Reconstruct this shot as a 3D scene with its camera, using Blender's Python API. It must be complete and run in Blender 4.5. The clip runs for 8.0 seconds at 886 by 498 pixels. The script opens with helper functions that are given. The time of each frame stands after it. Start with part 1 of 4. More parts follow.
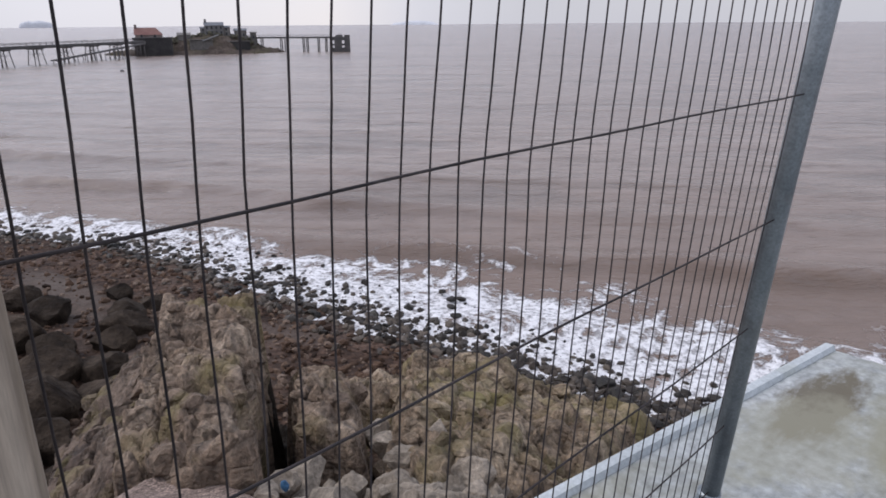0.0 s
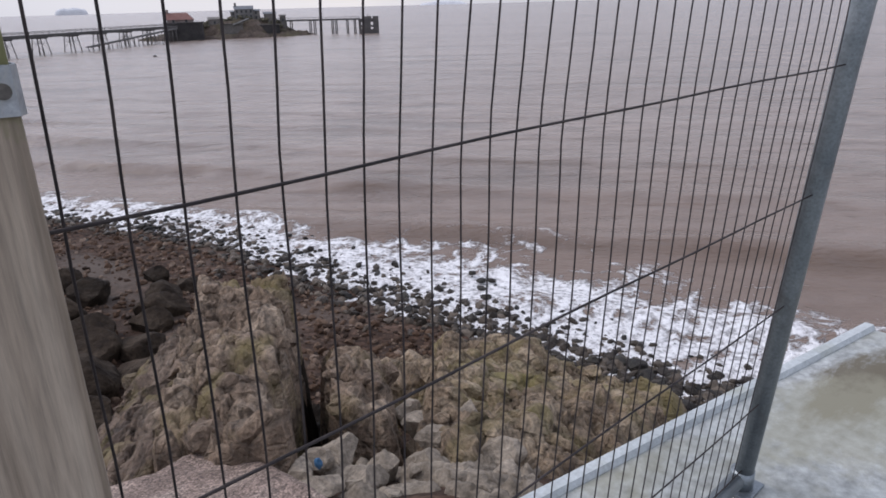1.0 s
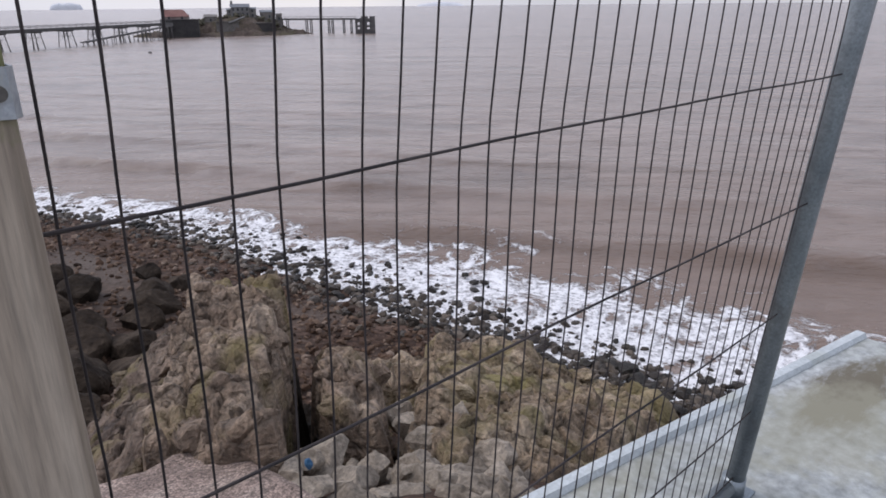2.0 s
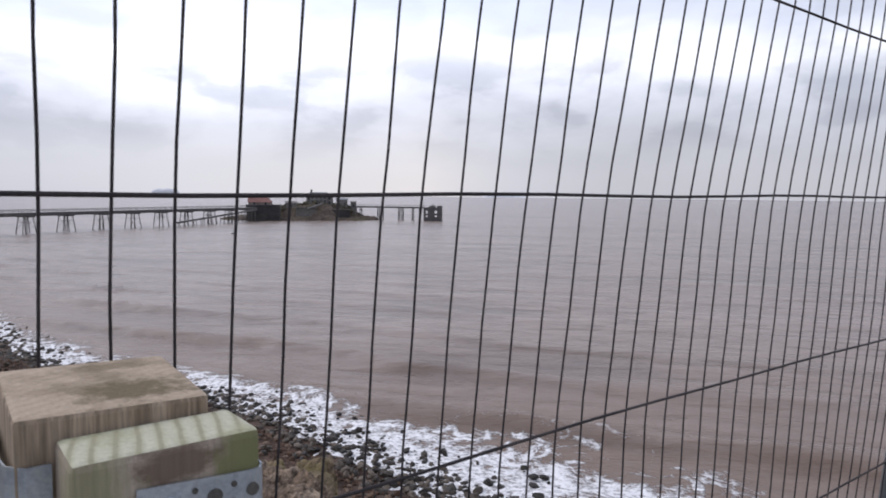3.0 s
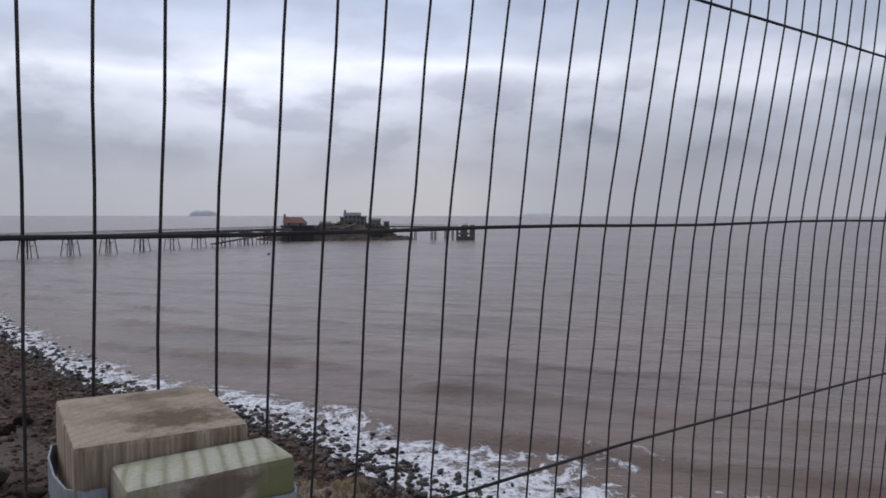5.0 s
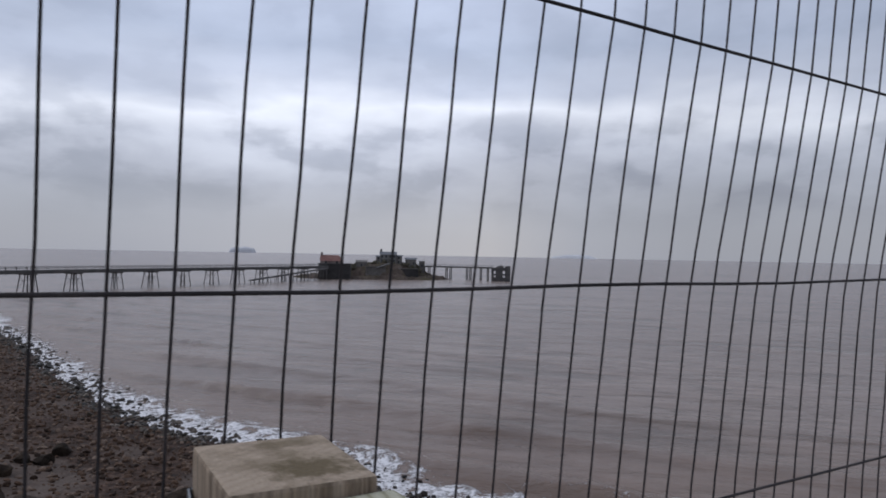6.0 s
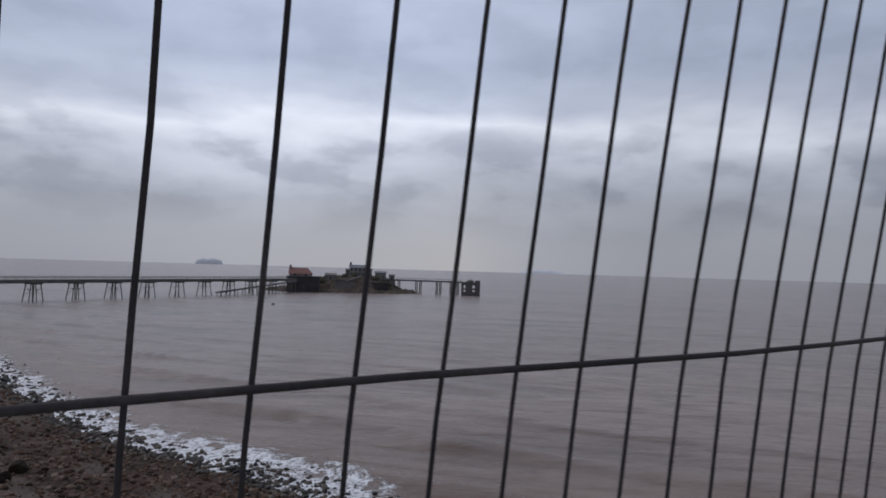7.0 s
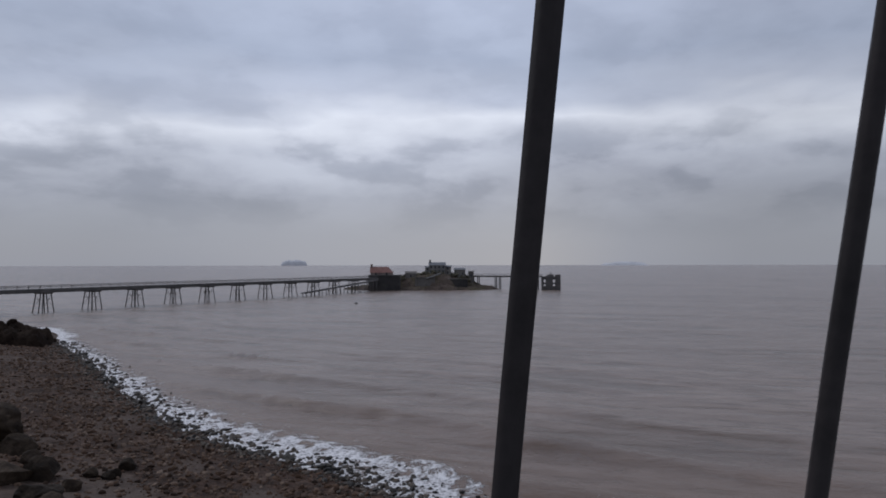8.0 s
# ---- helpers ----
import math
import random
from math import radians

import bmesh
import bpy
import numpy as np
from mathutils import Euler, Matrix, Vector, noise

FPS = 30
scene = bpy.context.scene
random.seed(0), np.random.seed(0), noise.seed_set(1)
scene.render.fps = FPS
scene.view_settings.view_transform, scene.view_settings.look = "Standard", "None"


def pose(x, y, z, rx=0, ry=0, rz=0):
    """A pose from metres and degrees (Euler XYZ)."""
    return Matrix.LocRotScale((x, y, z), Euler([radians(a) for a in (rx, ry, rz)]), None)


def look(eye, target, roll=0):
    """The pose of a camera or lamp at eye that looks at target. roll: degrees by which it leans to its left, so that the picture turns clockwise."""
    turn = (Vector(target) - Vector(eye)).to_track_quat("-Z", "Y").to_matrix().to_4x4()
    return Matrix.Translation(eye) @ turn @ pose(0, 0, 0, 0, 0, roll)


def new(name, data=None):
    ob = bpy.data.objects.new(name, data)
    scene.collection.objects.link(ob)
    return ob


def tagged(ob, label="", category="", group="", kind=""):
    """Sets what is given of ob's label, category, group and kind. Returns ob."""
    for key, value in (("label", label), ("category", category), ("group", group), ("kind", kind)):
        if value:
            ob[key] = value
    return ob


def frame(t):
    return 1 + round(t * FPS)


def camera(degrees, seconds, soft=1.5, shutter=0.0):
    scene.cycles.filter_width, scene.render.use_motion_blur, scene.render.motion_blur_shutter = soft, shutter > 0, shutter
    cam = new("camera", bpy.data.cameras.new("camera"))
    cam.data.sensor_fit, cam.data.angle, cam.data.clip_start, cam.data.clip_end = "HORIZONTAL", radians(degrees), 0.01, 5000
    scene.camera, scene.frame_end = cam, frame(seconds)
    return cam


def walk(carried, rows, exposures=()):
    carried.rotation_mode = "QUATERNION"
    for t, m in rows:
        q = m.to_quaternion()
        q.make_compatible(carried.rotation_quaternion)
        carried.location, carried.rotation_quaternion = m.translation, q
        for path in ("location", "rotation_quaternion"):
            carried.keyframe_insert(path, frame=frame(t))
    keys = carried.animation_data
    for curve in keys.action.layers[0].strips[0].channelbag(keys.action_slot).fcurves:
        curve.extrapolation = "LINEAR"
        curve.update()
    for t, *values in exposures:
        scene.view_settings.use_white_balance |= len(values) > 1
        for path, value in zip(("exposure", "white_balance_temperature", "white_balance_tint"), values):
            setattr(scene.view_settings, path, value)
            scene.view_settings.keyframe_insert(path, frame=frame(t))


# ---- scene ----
cam = camera(66.72, 8.0, soft=1.7, shutter=0.15)
PATH = [
    (0.0, pose(-0.052, -0.448, 12.887, 71.39, 0, -44.52) @ pose(0, 0, 0, 0, 0, -0.43)),
    (0.5, pose(-0.059, -0.453, 12.883, 71.58, 0, -42.57) @ pose(0, 0, 0, 0, 0, -0.64)),
    (1.0, pose(-0.058, -0.451, 12.880, 69.88, 0, -41.80) @ pose(0, 0, 0, 0, 0, -1.57)),
    (1.2, pose(-0.058, -0.450, 12.879, 69.56, 0, -41.65) @ pose(0, 0, 0, 0, 0, -1.65)),
    (2.3, pose(-0.057, -0.444, 12.888, 70.74, 0, -43.61) @ pose(0, 0, 0, 0, 0, 1.07)),
    (2.5, pose(-0.073, -0.446, 12.914, 73.92, 0, -43.72) @ pose(0, 0, 0, 0, 0, 1.59)),
    (2.7, pose(-0.100, -0.456, 12.945, 78.86, 0, -40.81) @ pose(0, 0, 0, 0, 0, 0.88)),
    (2.9, pose(-0.122, -0.463, 12.982, 84.21, 0, -38.68) @ pose(0, 0, 0, 0, 0, 0.04)),
    (3.0, pose(-0.130, -0.463, 13.001, 85.42, 0, -37.22) @ pose(0, 0, 0, 0, 0, 0.59)),
    (3.1, pose(-0.133, -0.458, 13.011, 84.43, 0, -36.02) @ pose(0, 0, 0, 0, 0, 0.99)),
    (3.5, pose(-0.138, -0.466, 13.026, 86.28, 0, -31.72) @ pose(0, 0, 0, 0, 0, 0.68)),
    (4.0, pose(-0.141, -0.469, 13.024, 86.51, 0, -30.53) @ pose(0, 0, 0, 0, 0, 0.30)),
    (4.1, pose(-0.140, -0.470, 13.023, 86.60, 0, -30.58) @ pose(0, 0, 0, 0, 0, 0.16)),
    (4.5, pose(-0.137, -0.479, 13.013, 86.43, 0, -32.36) @ pose(0, 0, 0, 0, 0, 0.57)),
    (4.7, pose(-0.138, -0.486, 13.015, 86.41, 0, -33.91) @ pose(0, 0, 0, 0, 0, -0.16)),
    (5.8, pose(-0.168, -0.482, 13.010, 89.36, 0, -34.03) @ pose(0, 0, 0, 0, 0, 0.53)),
    (6.0, pose(-0.200, -0.475, 13.029, 90.44, 0, -31.39) @ pose(0, 0, 0, 0, 0, 1.06)),
    (6.5, pose(-0.313, -0.384, 13.048, 91.82, 0, -33.97) @ pose(0, 0, 0, 0, 0, 5.02)),
    (6.8, pose(-0.352, -0.304, 13.042, 92.05, 0, -33.29) @ pose(0, 0, 0, 0, 0, 2.33)),
    (7.0, pose(-0.357, -0.232, 13.043, 91.69, 0, -33.94) @ pose(0, 0, 0, 0, 0, 1.69)),
    (7.2, pose(-0.3481, -0.169, 13.044, 92.33, 0, -34.73) @ pose(0, 0, 0, 0, 0, 1.66)),
    (7.5, pose(-0.3199, -0.118, 13.170, 94.20, 0, -29.46) @ pose(0, 0, 0, 0, 0, -0.42)),
    (7.8, pose(-0.3138, -0.087, 13.200, 93.01, 0, -27.23) @ pose(0, 0, 0, 0, 0, 0.78)),
    (8.0, pose(-0.3077, -0.074, 13.200, 91.23, 0, -27.29) @ pose(0, 0, 0, 0, 0, -0.07)),
]
EXPOSURES = [(0.0, 0.82, 6500, 15), (1.2, 0.80, 6500, 15), (2.3, 0.92, 6500, 15), (2.7, 0.97, 6500, 15), (2.9, 0.85, 6500, 15), (3.1, 0.61, 6450, 14),
             (3.5, 0.38, 6350, 14), (4.7, 0.17, 6300, 14), (6.0, 0.03, 6250, 13), (7.0, -0.15, 6250, 13), (8.0, -0.25, 6250, 13)]
walk(cam, PATH, EXPOSURES)

# ---- light: overcast sky with layered cloud, soft low sun behind it ----
SUN_EL, SUN_AZ = radians(46), radians(325)
world = bpy.data.worlds.new("overcast_sky")
scene.world = world
world.use_nodes = True


def N(tree, kind, **values):
    """A node of that kind; values set its attributes or, by i_name, its inputs."""
    n = tree.nodes.new("ShaderNode" + kind)
    for k, val in values.items():
        if k == "op":
            n.operation = val
        elif k == "blend":
            n.blend_type = val
        elif k.startswith("i_"):
            n.inputs[k[2:].replace("_", " ")].default_value = val
        elif k.startswith("n"):
            n.inputs[int(k[1:])].default_value = val
    return n


def L(tree, a, b):
    tree.links.new(a, b)


def ramp(tree, stops):
    r = tree.nodes.new("ShaderNodeValToRGB")
    e = r.color_ramp.elements
    while len(e) < len(stops):
        e.new(0.5)
    for el, (p, c) in zip(e, stops):
        el.position = p
        el.color = (*c, 1) if len(c) == 3 else c
    return r


def mixer(tree, fac, a, b, blend="MIX"):
    m = tree.nodes.new("ShaderNodeMix")
    m.data_type = "RGBA"
    m.blend_type = blend
    for sock, val in ((m.inputs[0], fac), (m.inputs[6], a), (m.inputs[7], b)):
        if hasattr(val, "is_linked"):
            tree.links.new(val, sock)
        elif isinstance(val, (int, float)):
            sock.default_value = val
        else:
            sock.default_value = (*val, 1)
    return m.outputs[2]


def build_sky():
    t = world.node_tree
    t.nodes.clear()
    co = N(t, "TexCoord")
    sep = N(t, "SeparateXYZ")
    L(t, co.outputs["Generated"], sep.inputs[0])
    bearing = N(t, "Math", op="ARCTAN2")
    L(t, sep.outputs[0], bearing.inputs[0]); L(t, sep.outputs[1], bearing.inputs[1])
    up = sep.outputs[2]

    def layer(sx, sz, scale, detail, rough, warp, shift):
        a = N(t, "Math", op="MULTIPLY", n1=sx)
        b = N(t, "Math", op="MULTIPLY", n1=sz)
        L(t, bearing.outputs[0], a.inputs[0]); L(t, up, b.inputs[0])
        v = N(t, "CombineXYZ")
        v.inputs[2].default_value = shift
        L(t, a.outputs[0], v.inputs[0]); L(t, b.outputs[0], v.inputs[1])
        n = N(t, "TexNoise", i_Scale=scale, i_Detail=detail, i_Roughness=rough, i_Distortion=warp)
        L(t, v.outputs[0], n.inputs[0])
        return n.outputs[0]

    broad = layer(2.2, 7.0, 1.0, 4.0, 0.48, 0.1, 3.3)
    puffs = layer(4.6, 10.5, 1.75, 6.0, 0.5, 0.12, 8.1)
    wisps = layer(4.0, 11.0, 1.6, 5.0, 0.5, 0.1, 1.7)
    # layers of cloud by height, their edges broken by the broad noise
    lift = N(t, "MapRange", n1=0.3, n2=0.7, n3=-0.034, n4=0.034)
    L(t, broad, lift.inputs[0])
    el = N(t, "Math", op="ADD")
    L(t, up, el.inputs[0]); L(t, lift.outputs[0], el.inputs[1])
    tiers = ramp(t, [(0.0, (0.40, 0.415, 0.455)), (0.05, (0.43, 0.445, 0.49)), (0.115, (0.47, 0.495, 0.56)), (0.16, (0.62, 0.655, 0.73)), (0.195, (0.88, 0.92, 0.99)),
                     (0.225, (0.60, 0.65, 0.755)), (0.29, (0.50, 0.565, 0.69)), (0.38, (0.56, 0.625, 0.76)), (1.0, (0.60, 0.665, 0.79))])
    L(t, el.outputs[0], tiers.inputs[0])
    dark = ramp(t, [(0.40, (1.08, 1.08, 1.07)), (0.50, (0.96, 0.96, 0.965)), (0.58, (0.75, 0.757, 0.775)), (0.70, (0.66, 0.672, 0.70))])
    L(t, puffs, dark.inputs[0])
    where = ramp(t, [(0.025, (0.0,) * 3), (0.085, (0.85,) * 3), (0.15, (0.95,) * 3), (0.22, (0.35,) * 3), (0.45, (0.22,) * 3)])
    L(t, up, where.inputs[0])
    cloud = mixer(t, where.outputs[0], tiers.outputs[0], dark.outputs[0], "MULTIPLY")
    streak = ramp(t, [(0.36, (0.90,) * 3), (0.5, (1.0,) * 3), (0.66, (1.13,) * 3)])
    L(t, wisps, streak.inputs[0])
    cloud = mixer(t, 0.4, cloud, streak.outputs[0], "MULTIPLY")
    # haze over the horizon, faintly warm above the open sea
    low = ramp(t, [(0.0, (1.0,) * 3), (0.03, (0.8,) * 3), (0.10, (0.25,) * 3), (0.16, (0.0,) * 3)])
    L(t, up, low.inputs[0])
    tone = N(t, "MapRange", n1=0.1, n2=0.75)
    L(t, bearing.outputs[0], tone.inputs[0])
    hz = ramp(t, [(0.0, (0.385, 0.405, 0.45)), (0.55, (0.44, 0.445, 0.465)), (0.8, (0.475, 0.47, 0.475)), (1.0, (0.42, 0.435, 0.475))])
    L(t, tone.outputs[0], hz.inputs[0])
    veil = mixer(t, low.outputs[0], cloud, hz.outputs[0])
    # the cloud is thinnest over the pier and thickens to the east
    side = N(t, "MapRange", n1=-0.6, n2=1.6)
    L(t, bearing.outputs[0], side.inputs[0])
    thick = ramp(t, [(0.0, (0.98,) * 3), (0.27, (0.98,) * 3), (0.40, (1.12,) * 3), (0.55, (1.10,) * 3), (0.68, (0.86,) * 3), (1.0, (0.82,) * 3)])
    L(t, side.outputs[0], thick.inputs[0])
    veil = mixer(t, 1.0, veil, thick.outputs[0], "MULTIPLY")
    sky = t.nodes.new("ShaderNodeTexSky")
    sky.sky_type, sky.sun_disc, sky.sun_elevation, sky.sun_rotation = "NISHITA", False, SUN_EL, SUN_AZ
    blue = N(t, "Background", i_Strength=0.006)
    L(t, sky.outputs[0], blue.inputs[0])
    bg = N(t, "Background", i_Strength=0.875)
    L(t, veil, bg.inputs[0])
    add = N(t, "AddShader")
    out = N(t, "OutputWorld")
    L(t, blue.outputs[0], add.inputs[0]); L(t, bg.outputs[0], add.inputs[1]); L(t, add.outputs[0], out.inputs[0])


build_sky()
sun = new("sun", bpy.data.lights.new("sun", "SUN"))
sun.data.energy, sun.data.angle, sun.data.color = 0.85, radians(30), (1.0, 0.97, 0.93)
sun.matrix_world = look((0, 0, 0), (-math.sin(SUN_AZ) * math.cos(SUN_EL), -math.cos(SUN_AZ) * math.cos(SUN_EL), -math.sin(SUN_EL)))


# ---- materials ----
def surface(name, colours, scale=4.0, fine=40.0, rough=0.85, bump=0.3, dist=0.02, metal=0.0, stain=None, stain_scale=1.0,
            stain_at=(0.5, 0.65), stretch=(1, 1, 1), local=False, cells=0.0, spread=0.0, grain=0.35, cracks=0.0, gloss=0.5, beds=0.0):
    """A surface of mottled colours at two scales, with stains, cells (pebbles, cracks) and relief."""
    m = bpy.data.materials.new(name)
    m.use_nodes = True
    t = m.node_tree
    b = t.nodes["Principled BSDF"]
    if local:
        src = N(t, "TexCoord").outputs["Object"]
    else:
        src = N(t, "NewGeometry").outputs["Position"]
    mp = N(t, "Mapping")
    mp.inputs["Scale"].default_value = stretch
    L(t, src, mp.inputs[0])
    big = N(t, "TexNoise", i_Scale=scale, i_Detail=6.0, i_Roughness=0.6, i_Distortion=0.4)
    small = N(t, "TexNoise", i_Scale=fine, i_Detail=5.0, i_Roughness=0.65)
    L(t, mp.outputs[0], big.inputs[0]); L(t, mp.outputs[0], small.inputs[0])
    k = len(colours)
    r = ramp(t, [(0.3 + 0.4 * i / max(1, k - 1), c) for i, c in enumerate(colours)])
    L(t, big.outputs[0], r.inputs[0])
    g = ramp(t, [(0.3, (1 - grain,) * 3), (0.7, (1 + grain,) * 3)])
    L(t, small.outputs[0], g.inputs[0])
    col = mixer(t, 1.0, r.outputs[0], g.outputs[0], "MULTIPLY")
    height = N(t, "Math", op="ADD")
    L(t, big.outputs[0], height.inputs[0]); L(t, small.outputs[0], height.inputs[1])
    hout = height.outputs[0]
    if cells:
        vo = N(t, "TexVoronoi", i_Scale=cells)
        L(t, mp.outputs[0], vo.inputs[0])
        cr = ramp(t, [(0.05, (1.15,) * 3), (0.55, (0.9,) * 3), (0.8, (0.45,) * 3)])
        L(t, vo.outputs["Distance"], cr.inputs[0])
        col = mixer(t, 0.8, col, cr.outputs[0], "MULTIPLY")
        cc = N(t, "HueSaturation")
        sx = N(t, "SeparateColor")
        L(t, vo.outputs["Color"], sx.inputs[0])
        vr = N(t, "MapRange", n3=0.55, n4=1.5)
        L(t, sx.outputs[0], vr.inputs[0]); L(t, vr.outputs[0], cc.inputs["Value"]); L(t, col, cc.inputs["Color"])
        col = cc.outputs[0]
        hs = N(t, "Math", op="SUBTRACT")
        L(t, hout, hs.inputs[0]); L(t, vo.outputs["Distance"], hs.inputs[1])
        hout = hs.outputs[0]
    if cracks:
        wn = N(t, "TexNoise", i_Scale=cracks * 1.3, i_Detail=4.0)
        L(t, mp.outputs[0], wn.inputs[0])
        wv = mixer(t, 0.35 / cracks, mp.outputs[0], wn.outputs["Color"], "ADD")
        for k, wide, depth in ((1.0, 0.06, 1.0), (2.7, 0.07, 0.35)):
            vo = N(t, "TexVoronoi", i_Scale=cracks * k)
            vo.feature = "DISTANCE_TO_EDGE"
            L(t, wv, vo.inputs["Vector"])
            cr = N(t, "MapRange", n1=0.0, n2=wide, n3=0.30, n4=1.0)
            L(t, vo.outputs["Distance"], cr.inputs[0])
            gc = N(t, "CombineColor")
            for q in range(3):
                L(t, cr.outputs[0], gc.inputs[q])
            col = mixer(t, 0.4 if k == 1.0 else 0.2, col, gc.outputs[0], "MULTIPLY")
            hm = N(t, "Math", op="MULTIPLY_ADD", n1=depth)
            L(t, cr.outputs[0], hm.inputs[0]); L(t, hout, hm.inputs[2])
            hout = hm.outputs[0]
    if beds:
        # thin dark partings along the strike of the beds
        strike = N(t, "Mapping")
        strike.vector_type = "TEXTURE"
        strike.inputs["Rotation"].default_value = (0, 0, radians(beds))
        strike.inputs["Scale"].default_value = (5.0, 1.0, 1.2)
        L(t, src, strike.inputs[0])
        bn = N(t, "TexNoise", i_Scale=3.2, i_Detail=5.0, i_Roughness=0.62, i_Distortion=0.8)
        L(t, strike.outputs[0], bn.inputs[0])
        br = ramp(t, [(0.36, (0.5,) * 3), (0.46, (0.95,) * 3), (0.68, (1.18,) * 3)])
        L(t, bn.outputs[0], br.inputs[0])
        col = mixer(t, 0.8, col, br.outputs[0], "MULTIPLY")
        bh = N(t, "Math", op="MULTIPLY_ADD", n1=1.4)
        L(t, bn.outputs[0], bh.inputs[0]); L(t, hout, bh.inputs[2])
        hout = bh.outputs[0]
    if stain:
        sn = N(t, "TexNoise", i_Scale=stain_scale, i_Detail=5.0, i_Roughness=0.62, i_Distortion=0.6)
        L(t, mp.outputs[0], sn.inputs[0])
        sr = ramp(t, [(stain_at[0], (0.0,) * 3), (stain_at[1], (1.0,) * 3)])
        L(t, sn.outputs[0], sr.inputs[0])
        col = mixer(t, sr.outputs[0], col, stain)
    if spread:
        oi = N(t, "ObjectInfo")
        hv = N(t, "HueSaturation")
        vr = N(t, "MapRange", n3=1 - spread, n4=1 + spread)
        L(t, oi.outputs["Random"], vr.inputs[0]); L(t, vr.outputs[0], hv.inputs["Value"]); L(t, col, hv.inputs["Color"])
        col = hv.outputs[0]
    L(t, col, b.inputs["Base Color"])
    bp = N(t, "Bump", i_Strength=bump, i_Distance=dist)
    L(t, hout, bp.inputs["Height"]); L(t, bp.outputs[0], b.inputs["Normal"])
    rr = N(t, "MapRange", n3=max(0.05, rough - 0.12), n4=min(1.0, rough + 0.12))
    L(t, small.outputs[0], rr.inputs[0]); L(t, rr.outputs[0], b.inputs["Roughness"])
    b.inputs["Metallic"].default_value = metal
    b.inputs["Specular IOR Level"].default_value = gloss
    return m


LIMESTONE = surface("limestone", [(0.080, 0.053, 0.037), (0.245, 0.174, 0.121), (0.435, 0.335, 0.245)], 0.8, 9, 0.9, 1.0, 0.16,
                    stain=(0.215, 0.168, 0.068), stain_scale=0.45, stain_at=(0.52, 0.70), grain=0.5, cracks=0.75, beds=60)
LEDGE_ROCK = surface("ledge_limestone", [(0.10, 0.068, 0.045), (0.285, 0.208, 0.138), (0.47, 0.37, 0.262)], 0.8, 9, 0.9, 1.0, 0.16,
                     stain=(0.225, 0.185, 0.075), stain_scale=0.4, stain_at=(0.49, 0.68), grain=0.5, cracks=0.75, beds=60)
DARK_ROCK = surface("dark_wet_rock", [(0.013, 0.0085, 0.006), (0.029, 0.020, 0.0135), (0.058, 0.042, 0.03)], 1.2, 10, 0.85, 0.9, 0.10, spread=0.3, gloss=0.15)
# shade of the cleft, put into the rock's colour
CLEFT_SHADE = surface("shaded_cleft_wall", [(0.009, 0.007, 0.006), (0.018, 0.014, 0.011), (0.034, 0.026, 0.02)], 1.2, 10, 0.8, 0.9, 0.08, gloss=0.1)
PEAT_ROCK = surface("peat_dark_rock", [(0.010, 0.0065, 0.005), (0.02, 0.0135, 0.010), (0.034, 0.024, 0.018)], 0.4, 3, 0.95, 0.8, 0.15, gloss=0.05)
# redder limestone, darkened in colour for the shade on the gully slope
SHADED_SLAB = surface("shaded_brown_slab", [(0.055, 0.036, 0.027), (0.135, 0.094, 0.068), (0.23, 0.17, 0.125)], 0.8, 9, 0.9, 1.0, 0.12,
                    stain=(0.19, 0.15, 0.06), stain_scale=0.5, stain_at=(0.54, 0.70), grain=0.45, cracks=0.75, beds=60)
WEED_ROCK = surface("weedy_rock", [(0.012, 0.011, 0.011), (0.028, 0.024, 0.02), (0.045, 0.04, 0.028)], 3.0, 18, 0.6, 0.8, 0.05, spread=0.3, gloss=0.25)
BLOCK_ROCK = surface("pale_rock", [(0.135, 0.108, 0.081), (0.23, 0.189, 0.146), (0.34, 0.285, 0.225)], 1.6, 12, 0.9, 0.9, 0.06, spread=0.18, grain=0.45)
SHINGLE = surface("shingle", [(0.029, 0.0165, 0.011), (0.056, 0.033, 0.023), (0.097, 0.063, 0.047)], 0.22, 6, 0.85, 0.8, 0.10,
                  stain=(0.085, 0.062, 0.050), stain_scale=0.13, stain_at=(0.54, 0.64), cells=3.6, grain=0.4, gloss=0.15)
PINK_GRAVEL = surface("pink_gravel", [(0.17, 0.122, 0.10), (0.27, 0.20, 0.165), (0.36, 0.285, 0.24)], 1.5, 60, 0.95, 0.9, 0.02, cells=30, grain=0.4)
CONCRETE = surface("weathered_concrete", [(0.235, 0.245, 0.235), (0.305, 0.318, 0.31), (0.375, 0.385, 0.38)], 3.5, 26, 0.9, 0.25, 0.004,
                   stain=(0.215, 0.20, 0.125), stain_scale=1.7, stain_at=(0.46, 0.74), grain=0.4)
KERB = surface("kerb_concrete", [(0.31, 0.335, 0.34), (0.39, 0.415, 0.42), (0.45, 0.475, 0.48)], 3, 70, 0.85, 0.25, 0.004,
               stain=(0.30, 0.31, 0.26), stain_scale=4, stain_at=(0.55, 0.75), grain=0.2)
WIRE = surface("galvanised_wire", [(0.018, 0.0155, 0.016), (0.031, 0.026, 0.0265), (0.058, 0.047, 0.045)], 9, 300, 0.7, 0.3, 0.0006, metal=0.0, grain=0.3, gloss=0.2)
TUBE = surface("galvanised_tube", [(0.13, 0.15, 0.165), (0.19, 0.215, 0.23), (0.26, 0.285, 0.30)], 8, 160, 0.42, 0.2, 0.0008, metal=0.6,
               stain=(0.12, 0.12, 0.12), stain_scale=14, stain_at=(0.55, 0.8), grain=0.25)
